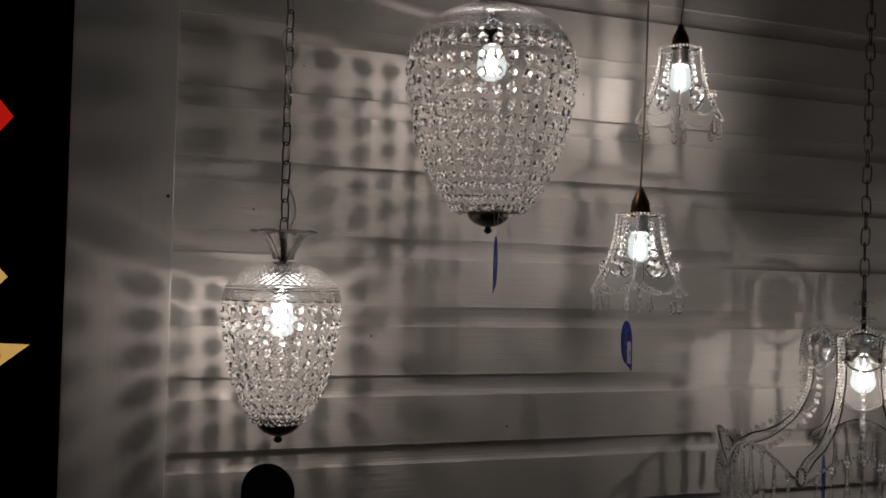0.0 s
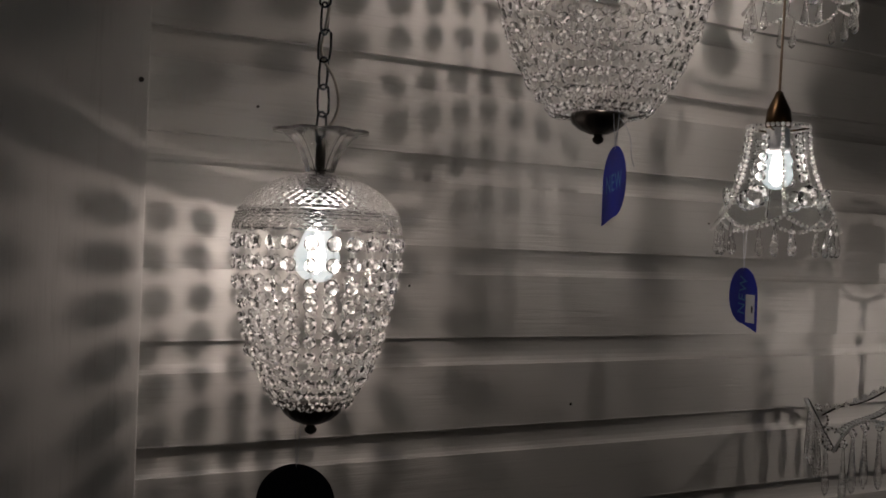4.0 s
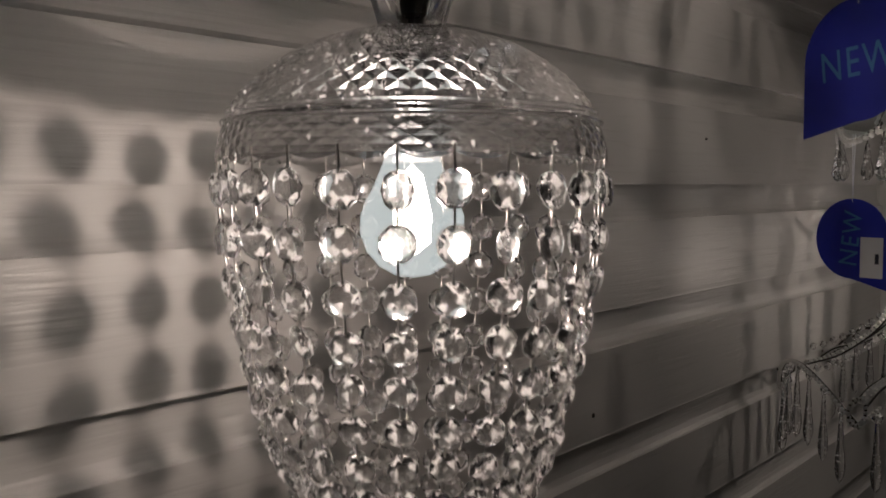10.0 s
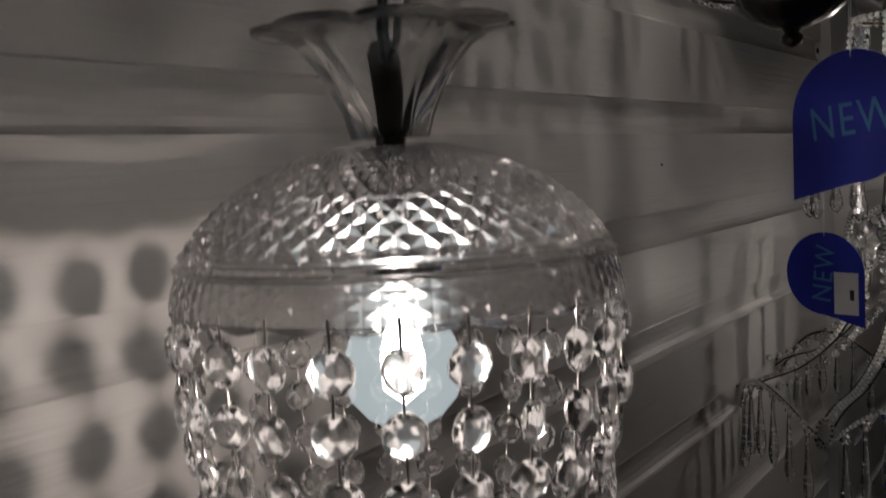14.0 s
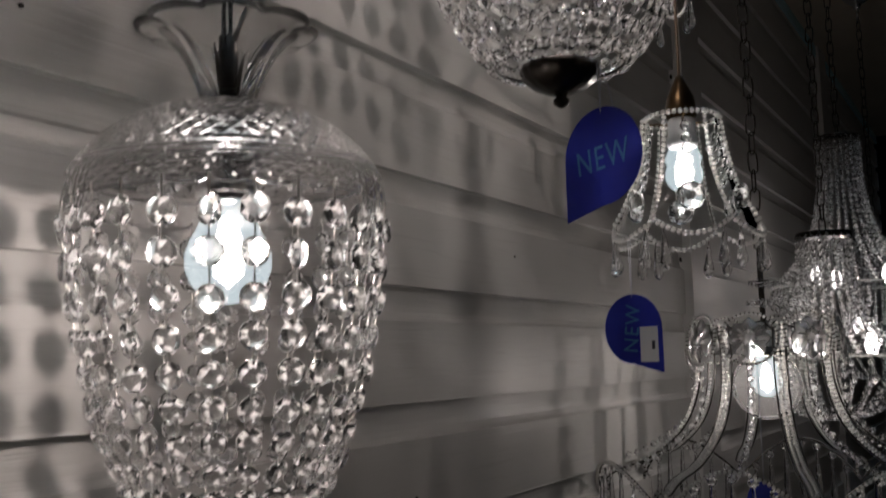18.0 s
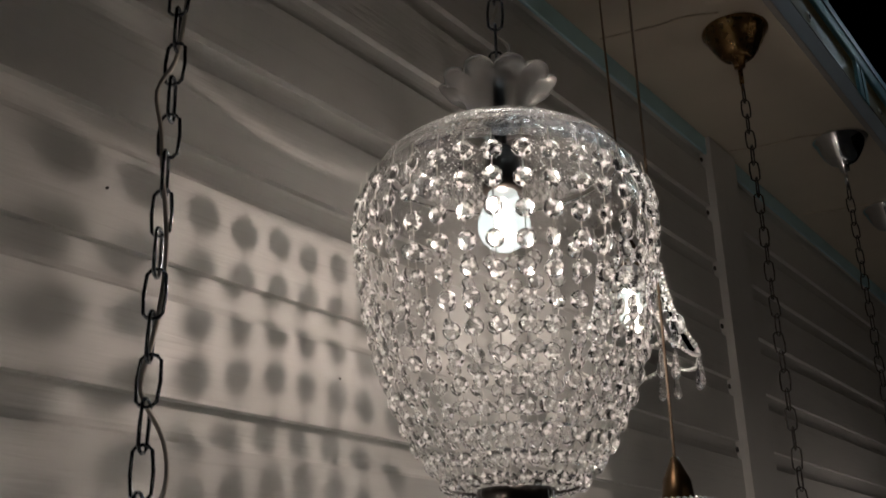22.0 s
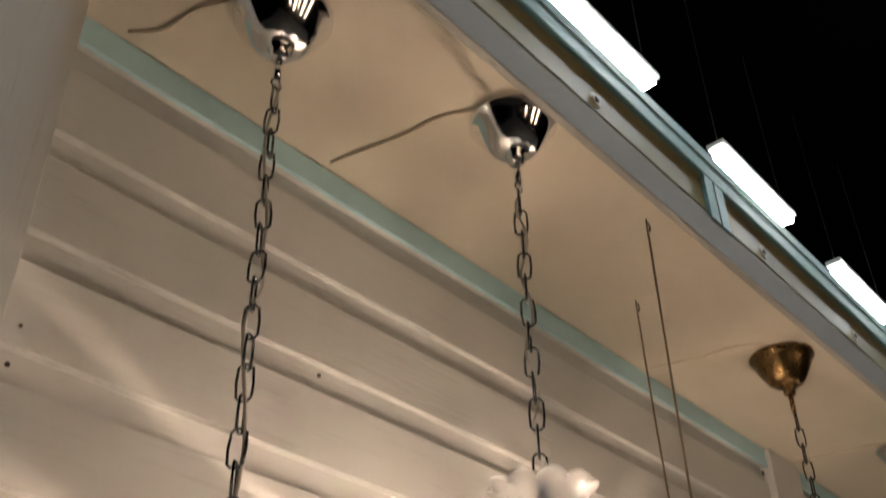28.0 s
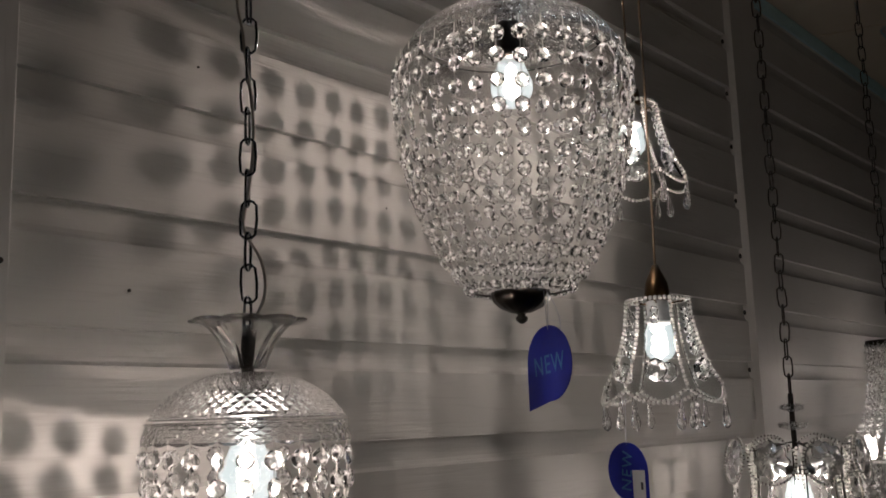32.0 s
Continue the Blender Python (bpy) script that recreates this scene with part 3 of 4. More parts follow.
def bell_lamp(name, loc, top, ceiling, label, seed, turn=0.0, hook=(0.0, 0.0)):
    """Small bell shade of clear panels edged with silver beads, drops below."""
    lamp = thing(name, loc, label, "pendant lamp", "small bell pendants")
    H, r0, r1, ribs = 0.11, 0.037, 0.072, 6
    rnd = random.Random(seed)
    def rad(t):
        return r0 + (r1 - r0) * (0.28 * t + 0.72 * t ** 2.6)
    def prim(t, a):
        return Vector((rad(t) * math.cos(a), rad(t) * math.sin(a), top - H * t))
    ring = [prim(0, radians(q + turn)) for q in range(0, 360, 10)]
    part("top_hoop", tube(ring, 0.0014, 5, True), WIRE, lamp, "", True)
    mesh_part("bead_trim", balls(even(ring + [ring[0]], 0.0058), 0.003), SILVER, lamp, "row of silver beads")
    for k in range(ribs):
        a, b = radians(turn + 360 * k / ribs), radians(turn + 360 * (k + 1) / ribs)
        line = [prim(i / 14, a) for i in range(15)]
        rib = part("rib", tube(line, 0.0009, 5), WIRE, lamp, "", True)
        mesh_part("bead_trim", balls([p + Vector((math.cos(a), math.sin(a), 0)) * 0.002 for p in even(line, 0.0056)], 0.0029), SILVER, rib)
        # scallop
        sc = []
        for i in range(15):
            u = i / 14
            ang = a + (b - a) * u
            sag = 0.016 * math.sin(math.pi * u)
            rr = rad(1) + 0.004 * math.sin(math.pi * u)
            sc.append(Vector((rr * math.cos(ang), rr * math.sin(ang), top - H - sag)))
        hem = part("scalloped_hem", tube(sc, 0.0009, 5), WIRE, lamp, "", True)
        mesh_part("bead_trim", balls([p + Vector((0, 0, -0.001)) for p in even(sc, 0.0058)], 0.003), SILVER, hem)
        # clear panel
        bm = bmesh.new()
        gridv = []
        for i in range(9):
            t = i / 8
            row = []
            for j in range(7):
                u = j / 6
                ang = a + (b - a) * u
                p = prim(t, ang) * 1.0
                flat = 1 - 0.05 * math.sin(math.pi * u)
                row.append(bm.verts.new((p.x * flat, p.y * flat, p.z - (0.016 * math.sin(math.pi * u) if i == 8 else 0))))
            gridv.append(row)
        for p, q in zip(gridv, gridv[1:]):
            for j in range(6):
                bm.faces.new((p[j], p[j + 1], q[j + 1], q[j]))
        part("clear_panel", bm, PANEL, lamp, "clear acrylic shade panel", True)
        # cut crystals strung on the panel
        mid = (a + b) / 2
        for t, s in ((0.14, 0.0055), (0.25, 0.0055), (0.36, 0.006), (0.47, 0.006), (0.58, 0.0065), (0.8, 0.0145)):
            p = prim(t, mid) * 0.985
            m = Matrix.Translation((p.x, p.y, top - H * t)) @ Matrix.Rotation(mid + math.pi / 2, 4, "Z") @ pose(0, 0, 0, 12, rnd.uniform(0, 40), 0) @ Matrix.Scale(s, 4)
            shared("crystal_rosette", BEAD, lamp, m)
        # drops
        for da in (-0.13, 0.13):
            ang = a + da
            rr = rad(1) + 0.001
            x, y, zz = rr * math.cos(ang), rr * math.sin(ang), top - H - 0.008
            dr = shared("teardrop", DROP, lamp, pose(x, y, zz - 0.006, rnd.uniform(-4, 4), rnd.uniform(-4, 4), rnd.uniform(0, 90)) @ Matrix.Scale(0.036, 4))
            part("drop_hook", tube([(x, y, zz + 0.004), (x, y, zz - 0.006)], 0.0006, 4), WIRE, lamp)
    # holder
    for k in range(3):
        a = radians(turn + 30 + 120 * k)
        part("spider_arm", tube([(0.012 * math.cos(a), 0.012 * math.sin(a), top - 0.004), (r0 * math.cos(a), r0 * math.sin(a), top)], 0.0012, 5), BRASS, lamp, "", True)
    part("socket_cover", lathe([(0, top + 0.046), (0.004, top + 0.045), (0.0065, top + 0.038), (0.014, top + 0.022), (0.0165, top + 0.004), (0.015, top), (0, top)], 24), CONE, lamp, "brass cone over the bulb holder", True)
    socket(lamp, top - 0.03, top + 0.001, 0.014, STICKER, "white bulb holder")
    bulb(lamp, top - 0.058, 0.019, 0.032)
    part("cord", tube(curve_pts([(0, 0, top + 0.044), (hook[0] * 0.3 + 0.0012, hook[1] * 0.3, top + 0.3 * (ceiling - top)), (hook[0] * 0.65 - 0.0012, hook[1] * 0.65, top + 0.65 * (ceiling - top)), (hook[0], hook[1], ceiling - 0.012)], 24), 0.0016, 6), BROWN, lamp, "thin lamp cord", True)
    hk = part("ceiling_hook", tube(curve_pts([(0, 0, ceiling), (0, 0, ceiling - 0.012), (0.006, 0, ceiling - 0.018), (0.008, 0, ceiling - 0.008), (0.004, 0, ceiling - 0.004)], 16), 0.0012, 5), WIRE, lamp, "", True)
    hk.location = (hook[0], hook[1], 0)
    return lamp


def tag_card(loc, normal_deg, z_hang, label, mat, text=None, sticker=False, upright=True, size=0.078):
    """Teardrop paper price tag on a thread."""
    tag = thing("hanging_tag", loc, label, "price tag", "drop-shaped tags")
    R = size / 2
    zc = z_hang - R
    rot = Matrix.Rotation(radians(normal_deg - 270), 4, "Z")
    bm = bmesh.new()
    outline = []
    for q in range(0, 271, 10):
        ang = radians(-90 + q)  # from the bottom round to the far side
        outline.append((R * math.cos(ang), R * math.sin(ang)))
    outline.append((-R, -R * 1.25))
    if not upright:
        outline = [(-x, y) for x, y in outline][::-1]
    fr = [bm.verts.new(rot @ Vector((x, -0.0004, zc + z))) for x, z in outline]
    bk = [bm.verts.new(rot @ Vector((x, 0.0004, zc + z))) for x, z in outline]
    bm.faces.new(fr)
    bm.faces.new(bk[::-1])
    for i in range(len(fr)):
        j = (i + 1) % len(fr)
        bm.faces.new((fr[j], fr[i], bk[i], bk[j]))
    bmesh.ops.recalc_face_normals(bm, faces=bm.faces)
    part("card", bm, mat, tag)
    th = bmesh.new()
    for s in (-1, 1):
        add_tube(th, [(s * 0.004, 0, 0.006), (s * 0.002, 0, (zc + R) * 0.5), (0, 0, zc + R * 0.86)], 0.0004, 4)
    if upright and text:
        add_tube(th, curve_pts([(0.003, 0, 0.004), (0.012, -0.002, -0.006), (0.019, -0.003, -0.022), (0.02, -0.003, -0.038), (0.024, -0.004, -0.05)], 14), 0.0004, 4)
    part("thread", th, THREAD, tag, "thin double thread")
    if text:
        cu = bpy.data.curves.new("word", "FONT")
        cu.body, cu.size, cu.align_x, cu.align_y, cu.extrude = text, R * 0.62, "CENTER", "CENTER", 0.0001
        cu.space_character = 1.15
        tmp = bpy.data.objects.new("word", cu)
        me = bpy.data.meshes.new_from_object(tmp)
        bpy.data.objects.remove(tmp)
        me.materials.append(LETTER)
        ob = new("printed_word", me)
        ob.parent = tag
        ob["label"] = "pale blue printed word"
        spin = pose(0, 0, 0, 0, -6 if upright else -84, 0)
        ob.matrix_basis = rot @ pose(0, -0.0006, zc - (0.002 if upright else 0), 0, 0, 0) @ spin @ pose(0, 0, 0, 90, 0, 0) @ Matrix.Diagonal((0.9, 1.15, 1, 1))
    if sticker:
        sx = 0.55 * R
        st = part("sticker", box(sx - R * 0.3, sx + R * 0.3, -0.0009, -0.0004, zc - R * 0.95, zc + 0.05 * R), STICKER, tag, "white price sticker")
        st.matrix_basis = rot
        bar = part("printed_bar", box(sx + R * 0.1, sx + R * 0.2, -0.0012, -0.0008, zc - R * 0.6, zc - R * 0.35), TAGDARK, tag, "small dark printed bar")
        bar.matrix_basis = rot
    return tag


# ---------------------------------------------------------------- setting
CEIL_Z, EDGE_Y = 1.249, -0.288
P = 0.12

wall = tagged(new("wall_back"), "white-painted horizontal plank wall with shadow gaps", "wall", "", "structure")


def plank_mesh(x0, x1, height, cove=True):
    """One board: square lower edge, coved upper edge, and a tongue set back."""
    prof = [(0.0, 0.012), (-0.0003, 0.0125), (0.0, 0.0145), (0.0, height - 0.0235), (0.003, height - 0.0225), (0.006, height - 0.019), (0.0082, height - 0.0135), (0.0092, height - 0.007), (0.0095, height), (0.0095, height + 0.0142), (0.022, height + 0.0142), (0.022, 0.012)]
    if not cove:
        prof = [(0.0, 0.012), (-0.0003, 0.0125), (0.0, 0.0145), (0.0, height), (0.022, height), (0.022, 0.012)]
    bm = bmesh.new()
    steps = 9
    rings = [[bm.verts.new((x0 + (x1 - x0) * s / steps, y + 0.0004 * math.sin(s * 1.9 + height * 40), z)) for y, z in prof] for s in range(steps + 1)]
    for p, q in zip(rings, rings[1:]):
        for i in range(len(prof)):
            j = (i + 1) % len(prof)
            bm.faces.new((p[i], p[j], q[j], q[i]))
    bm.faces.new(rings[0])
    bm.faces.new(rings[-1])
    bmesh.ops.recalc_face_normals(bm, faces=bm.faces)
    me = bpy.data.meshes.new("plank")
    bm.to_mesh(me)
    bm.free()
    me.materials.append(PLANK)
    return me


for x0, x1 in ((0.0, 1.6), (1.742, 3.342), (3.482, 5.1)):
    full = plank_mesh(x0 - 0.01, x1 + 0.01, P)
    last = plank_mesh(x0 - 0.01, x1 + 0.01, CEIL_Z - 10 * P - 0.002, False)
    rnd = random.Random(int(x0 * 100) + 5)
    for k in range(-14, 11):
        shared("plank", last if k == 10 else full, wall, pose(0, rnd.uniform(-0.0006, 0.0006), k * P + rnd.uniform(-0.0008, 0.0008)))
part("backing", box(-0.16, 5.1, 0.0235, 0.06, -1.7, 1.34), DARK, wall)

for i, x in enumerate((-0.158, 1.6, 3.342)):
    post = obj(f"wall_post_{i + 1}", box(x, x + 0.14 if i else 0.0, -0.024 if not i else -0.016, 0.02, -1.7, 1.31 if not i else CEIL_Z - 0.002, 0.0012), POST)
    tagged(post, "white-painted upright cover board on the plank wall", "wall board", "", "structure")

ceil = obj("ceiling", box(-0.02, 5.1, EDGE_Y, 0.06, CEIL_Z, CEIL_Z + 0.05), CEIL)
tagged(ceil, "cream-painted board ceiling over the lamp display", "ceiling", "", "structure")
# added strip whose teal stands for the cool light on the wall top
strip = obj("cool_light_trim", box(0.0, 5.1, -0.007, -0.001, CEIL_Z - 0.041, CEIL_Z - 0.0015, 0.002), COVE)
tagged(strip, "narrow added strip where wall meets ceiling, cool light painted teal", "trim", "", "structure")
fl = obj("floor", box(-6, 9, -6, 5, -1.75, -1.7), FLOORM)
tagged(fl, "dark shop floor", "floor", "", "structure")
# walls and ceiling painted near-black, so the hall stays dark under its battens
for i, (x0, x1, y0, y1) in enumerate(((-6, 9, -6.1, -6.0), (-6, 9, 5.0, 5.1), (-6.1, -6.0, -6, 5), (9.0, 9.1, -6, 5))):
    tagged(obj(f"wall_hall_{i + 1}", box(x0, x1, y0, y1, -1.7, 6.2), DARK), "hall wall with the dark of the shop put into its colour", "wall", "", "structure")
tagged(obj("ceiling_hall", box(-6, 9, -6, 5, 6.2, 6.3), DARK), "high hall ceiling with the dark of the shop put into its colour", "ceiling", "", "structure")

# fascia on the front edge of the display ceiling
fascia = thing("display_fascia", (0, EDGE_Y, CEIL_Z), "aluminium frame with dark olive panels along the ceiling edge", "fascia")
part("lower_rail", box(-0.02, 5.1, -0.012, 0.0, -0.016, 0.046, 0.002), GREY, fascia, "pale grey lower rail")
for i in range(6):
    a, b = (-0.02 if i == 0 else 0.06 + i * 0.86), min(5.1, 0.858 + i * 0.86)
    part("panel", box(a, b, -0.007, 0.0, 0.046, 0.129), OLIVE, fascia, "dark olive panel")
    part("panel_joint", box(a, b, -0.0078, -0.0066, 0.058, 0.0598), WIRE, fascia)
part("upper_rail", box(-0.02, 5.1, -0.014, 0.016, 0.129, 0.192, 0.003), TEAL, fascia, "aluminium upper rail, cool light of the tubes painted teal")
part("rail_groove", box(-0.02, 5.1, -0.0155, -0.0138, 0.164, 0.165), WIRE, fascia)
for i in range(5):
    x = 0.858 + i * 0.86
    up = part("upright", box(x, x + 0.062, -0.0135, 0.0, 0.046, 0.129, 0.001), TEAL, fascia, "aluminium upright, cool light of the tubes painted teal")
    part("upright_groove", box(x + 0.0295, x + 0.032, -0.0145, -0.0128, 0.046, 0.129), WIRE, up)
for x in (0.24, 0.566, 1.048, 1.42, 1.9, 2.2):
    g = part("grommet", lathe([(0, 0.0028), (0.009, 0.0028), (0.012, 0.0), (0, 0.0)], 20), CREAMCAP, fascia, "cream plastic screw collar")
    g.matrix_basis = pose(x, -0.007, 0.08, 90, 0, 0)
    part("screw", lathe([(0, 0.0045), (0.0045, 0.004), (0.005, 0.0026), (0, 0.0026)], 12), NAILSHADEM, g, "black screw")

# fluorescent battens high in the hall; row at -0.95 added unseen, lights the fascia
for y, first, count in ((1.075, 2.77, 3), (-0.95, -0.7, 5)):
    for i in range(count):
        t = thing("fluorescent_light", (first + i * 1.86, y, 4.55), "long glowing white fluorescent batten hung from wires", "ceiling light", "hall battens")
        part("tube", box(0, 1.0, -0.05, 0.05, -0.02, 0.05, 0.015), TUBE, t, "glowing white tube")
        part("housing", box(-0.04, 1.04, -0.06, 0.06, 0.052, 0.09, 0.004), GREY, t)
        for w in (0.02, 0.98):
            part("hanger_wire", tube([(w, 0, 0.09), (w, 0, 1.648)], 0.003, 5), WIRE, t)

# unseen lit pendants added behind the walk, for bright streaks in the chrome roses
for x, y, z, r in ((-1.25, -3.3, 0.35, 0.1), (-0.55, -3.6, 0.15, 0.13), (0.0, -3.4, 0.5, 0.07), (0.75, -3.7, 0.2, 0.12), (1.5, -3.3, 0.4, 0.09)):
    far = thing("unseen_pendant", (x, y, z), "unseen lit tubular pendant on a long cord, added for streaks in the chrome", "pendant lamp", "far shop pendants")
    part("shade", lathe([(0, 0.7), (r * 0.55, 0.7), (r * 0.8, 0.66), (r, 0.1), (r * 0.94, 0.0), (0, 0.0)], 24), FARSHADE, far, "glowing pale shade", True)
    part("holder", lathe([(0, 0.76), (0.015, 0.755), (0.03, 0.701), (0, 0.701)], 16), BRONZE, far, "", True)
    part("cord", tube([(0, 0, 0.75), (0, 0, 6.199 - z)], 0.004, 5), WIRE, far)

# nail heads and specks on the boards
for x, z, s in ((0.605, 0.037, 2.2), (0.342, 0.201, 1.6), (0.855, 0.304, 1.4), (0.132, 0.411, 1.8), (0.025, 0.872, 1.8), (0.022, 0.833, 2.6), (0.372, 0.955, 2.8), (0.5, 0.545, 1.4), (0.75, 0.66, 1.5), (0.21, 0.66, 1.3)):
    tagged(obj("nail_and_shade_dot", lathe([(0, -0.001), (s * 0.001, -0.0006), (s * 0.001, 0.001), (0, 0.001)], 8), NAILSHADEM), "small dark nail head in the plank wall", "nail", "nails").matrix_basis = pose(x, -0.0004, z, 90, 0, 0)
# dark dots put in for the shade where the grooves end at the post
for k in range(3, 11):
    tagged(obj("nail_and_shade_dot", lathe([(0, -0.002), (0.0045, -0.0015), (0.0052, 0.001), (0, 0.001)], 8), NAILSHADEM), "dark dot for the shade at a groove end beside the cover board", "nail", "board screws").matrix_basis = pose(1.5935, 0.0035, k * 0.12 - 0.004, 90, 0, 0)
tagged(obj("nail_and_shade_dot", lathe([(0, -0.001), (0.003, -0.0006), (0.003, 0.001), (0, 0.001)], 10), NAILSHADEM), "dark nail head in the white cover board", "nail", "nails").matrix_basis = pose(-0.009, -0.0246, 0.424, 90, 0, 0)

# ---------------------------------------------------------------- the two acorn pendants
S_XY, B_XY = (0.15, -0.161), (0.453, -0.24)
small = pendant(dict(loc=(*S_XY, 0), label="small acorn-shaped crystal bead pendant lamp, lit, on a steel chain", seed=1,
    profile=[(0.268, 0.088), (0.235, 0.088), (0.2, 0.08268), (0.166, 0.07591), (0.134, 0.06672), (0.106, 0.0535), (0.09, 0.0435), (0.078, 0.035)],
    cols=25, rows=11, bead_top=0.262, bead_low=0.079, bead=0.0165, shrink=0.28, closer=0.5, dome_top=0.324, neck=0.016, cuts=50, cut_rows=14,
    belly=0.0895, belly_z=0.26, rise=0.0645, ring=0.2845,
    hoops=(0.085,), cap=0.031, bulb=0.234, bulb_r=0.0245, rose=CEIL_Z, rose_r=0.054))
fluted_cup(small, 0.326, 0.37, 0.0155, 0.0465)
part("neck_stem", lathe([(0, 0.366), (0.005, 0.365), (0.0065, 0.345), (0.006, 0.324), (0, 0.323)], 12), BRONZE, small, "", True)
chain(small, 1.14, 0.358, 0.034, 0.0075, 0.0014)
cable(small, 1.15, 0.362, ((24, 0.012, -0.004), (25, 0.016, -0.004), (8, 0.012, 0.004), (16, -0.011, 0.002)))
big = pendant(dict(loc=(*B_XY, 0), label="large acorn-shaped crystal bead pendant lamp, lit, on a steel chain", seed=2,
    profile=[(0.67, 0.126), (0.655, 0.1295), (0.637, 0.1315), (0.615, 0.131), (0.575, 0.126), (0.542, 0.12), (0.509, 0.111), (0.476, 0.099), (0.443, 0.082), (0.423, 0.068), (0.403, 0.05)],
    cols=36, rows=13, bead_top=0.663, bead_low=0.404, bead=0.0172, shrink=0.26, closer=0.42, dome_top=0.73, neck=0.03, cuts=72, cut_rows=13,
    belly=0.1315, belly_z=0.637, rise=0.0955, ring=0.6975,
    hoops=(0.41,), cap=0.031, bulb=0.637, bulb_r=0.0235, rose=CEIL_Z, rose_r=0.054))
fluted_cup(big, 0.731, 0.782, 0.02, 0.049, 10, 0.2, PETAL, 0.09, 0.03)
part("neck_stem", lathe([(0, 0.786), (0.005, 0.785), (0.0065, 0.765), (0.009, 0.74), (0.011, 0.728), (0, 0.727)], 12), BRONZE, big, "", True)
chain(big, 1.14, 0.782, 0.034, 0.0075, 0.0014)
cable(big, 1.15, 0.8, ((24, 0.014, -0.004), (25, 0.012, -0.004)))
bulb_light("bulb_light_small", (*S_XY, 0.231), 2.0)
bulb_light("bulb_light_big", (*B_XY, 0.634), 2.3)

# ---------------------------------------------------------------- bell pendants
D_XY, C_XY = (0.714, -0.262), (0.853, -0.165)
bell_lamp("bell_pendant_lamp", (*D_XY, 0), 0.415, CEIL_Z, "small clear bell pendant edged with silver beads, lit, low", 7, 51, (0.024, 0.008))
bell_lamp("bell_pendant_lamp", (*C_XY, 0), 0.722, CEIL_Z, "small clear bell pendant edged with silver beads, lit, high", 8, 55, (0.06, 0.038))
bulb_light("bulb_light_bell", (*D_XY, 0.352), 0.42, 0.004)
bulb_light("bulb_light_bell", (*C_XY, 0.664), 1.6, 0.004)

tag_card((0.452, -0.273, 0.399), 160, -0.029, "blue drop-shaped tag with a printed word under the large pendant", TAG, "NEW")
tag_card((0.735, -0.193, 0.292), 163, -0.052, "blue drop-shaped tag with white sticker under the bell lamp", TAG, "NEW", True, False, 0.073)
tag_card((0.138, -0.155, 0.06), 240, -0.042, "dark drop-shaped tag under the small pendant", TAGDARK, None, False, True, 0.084)


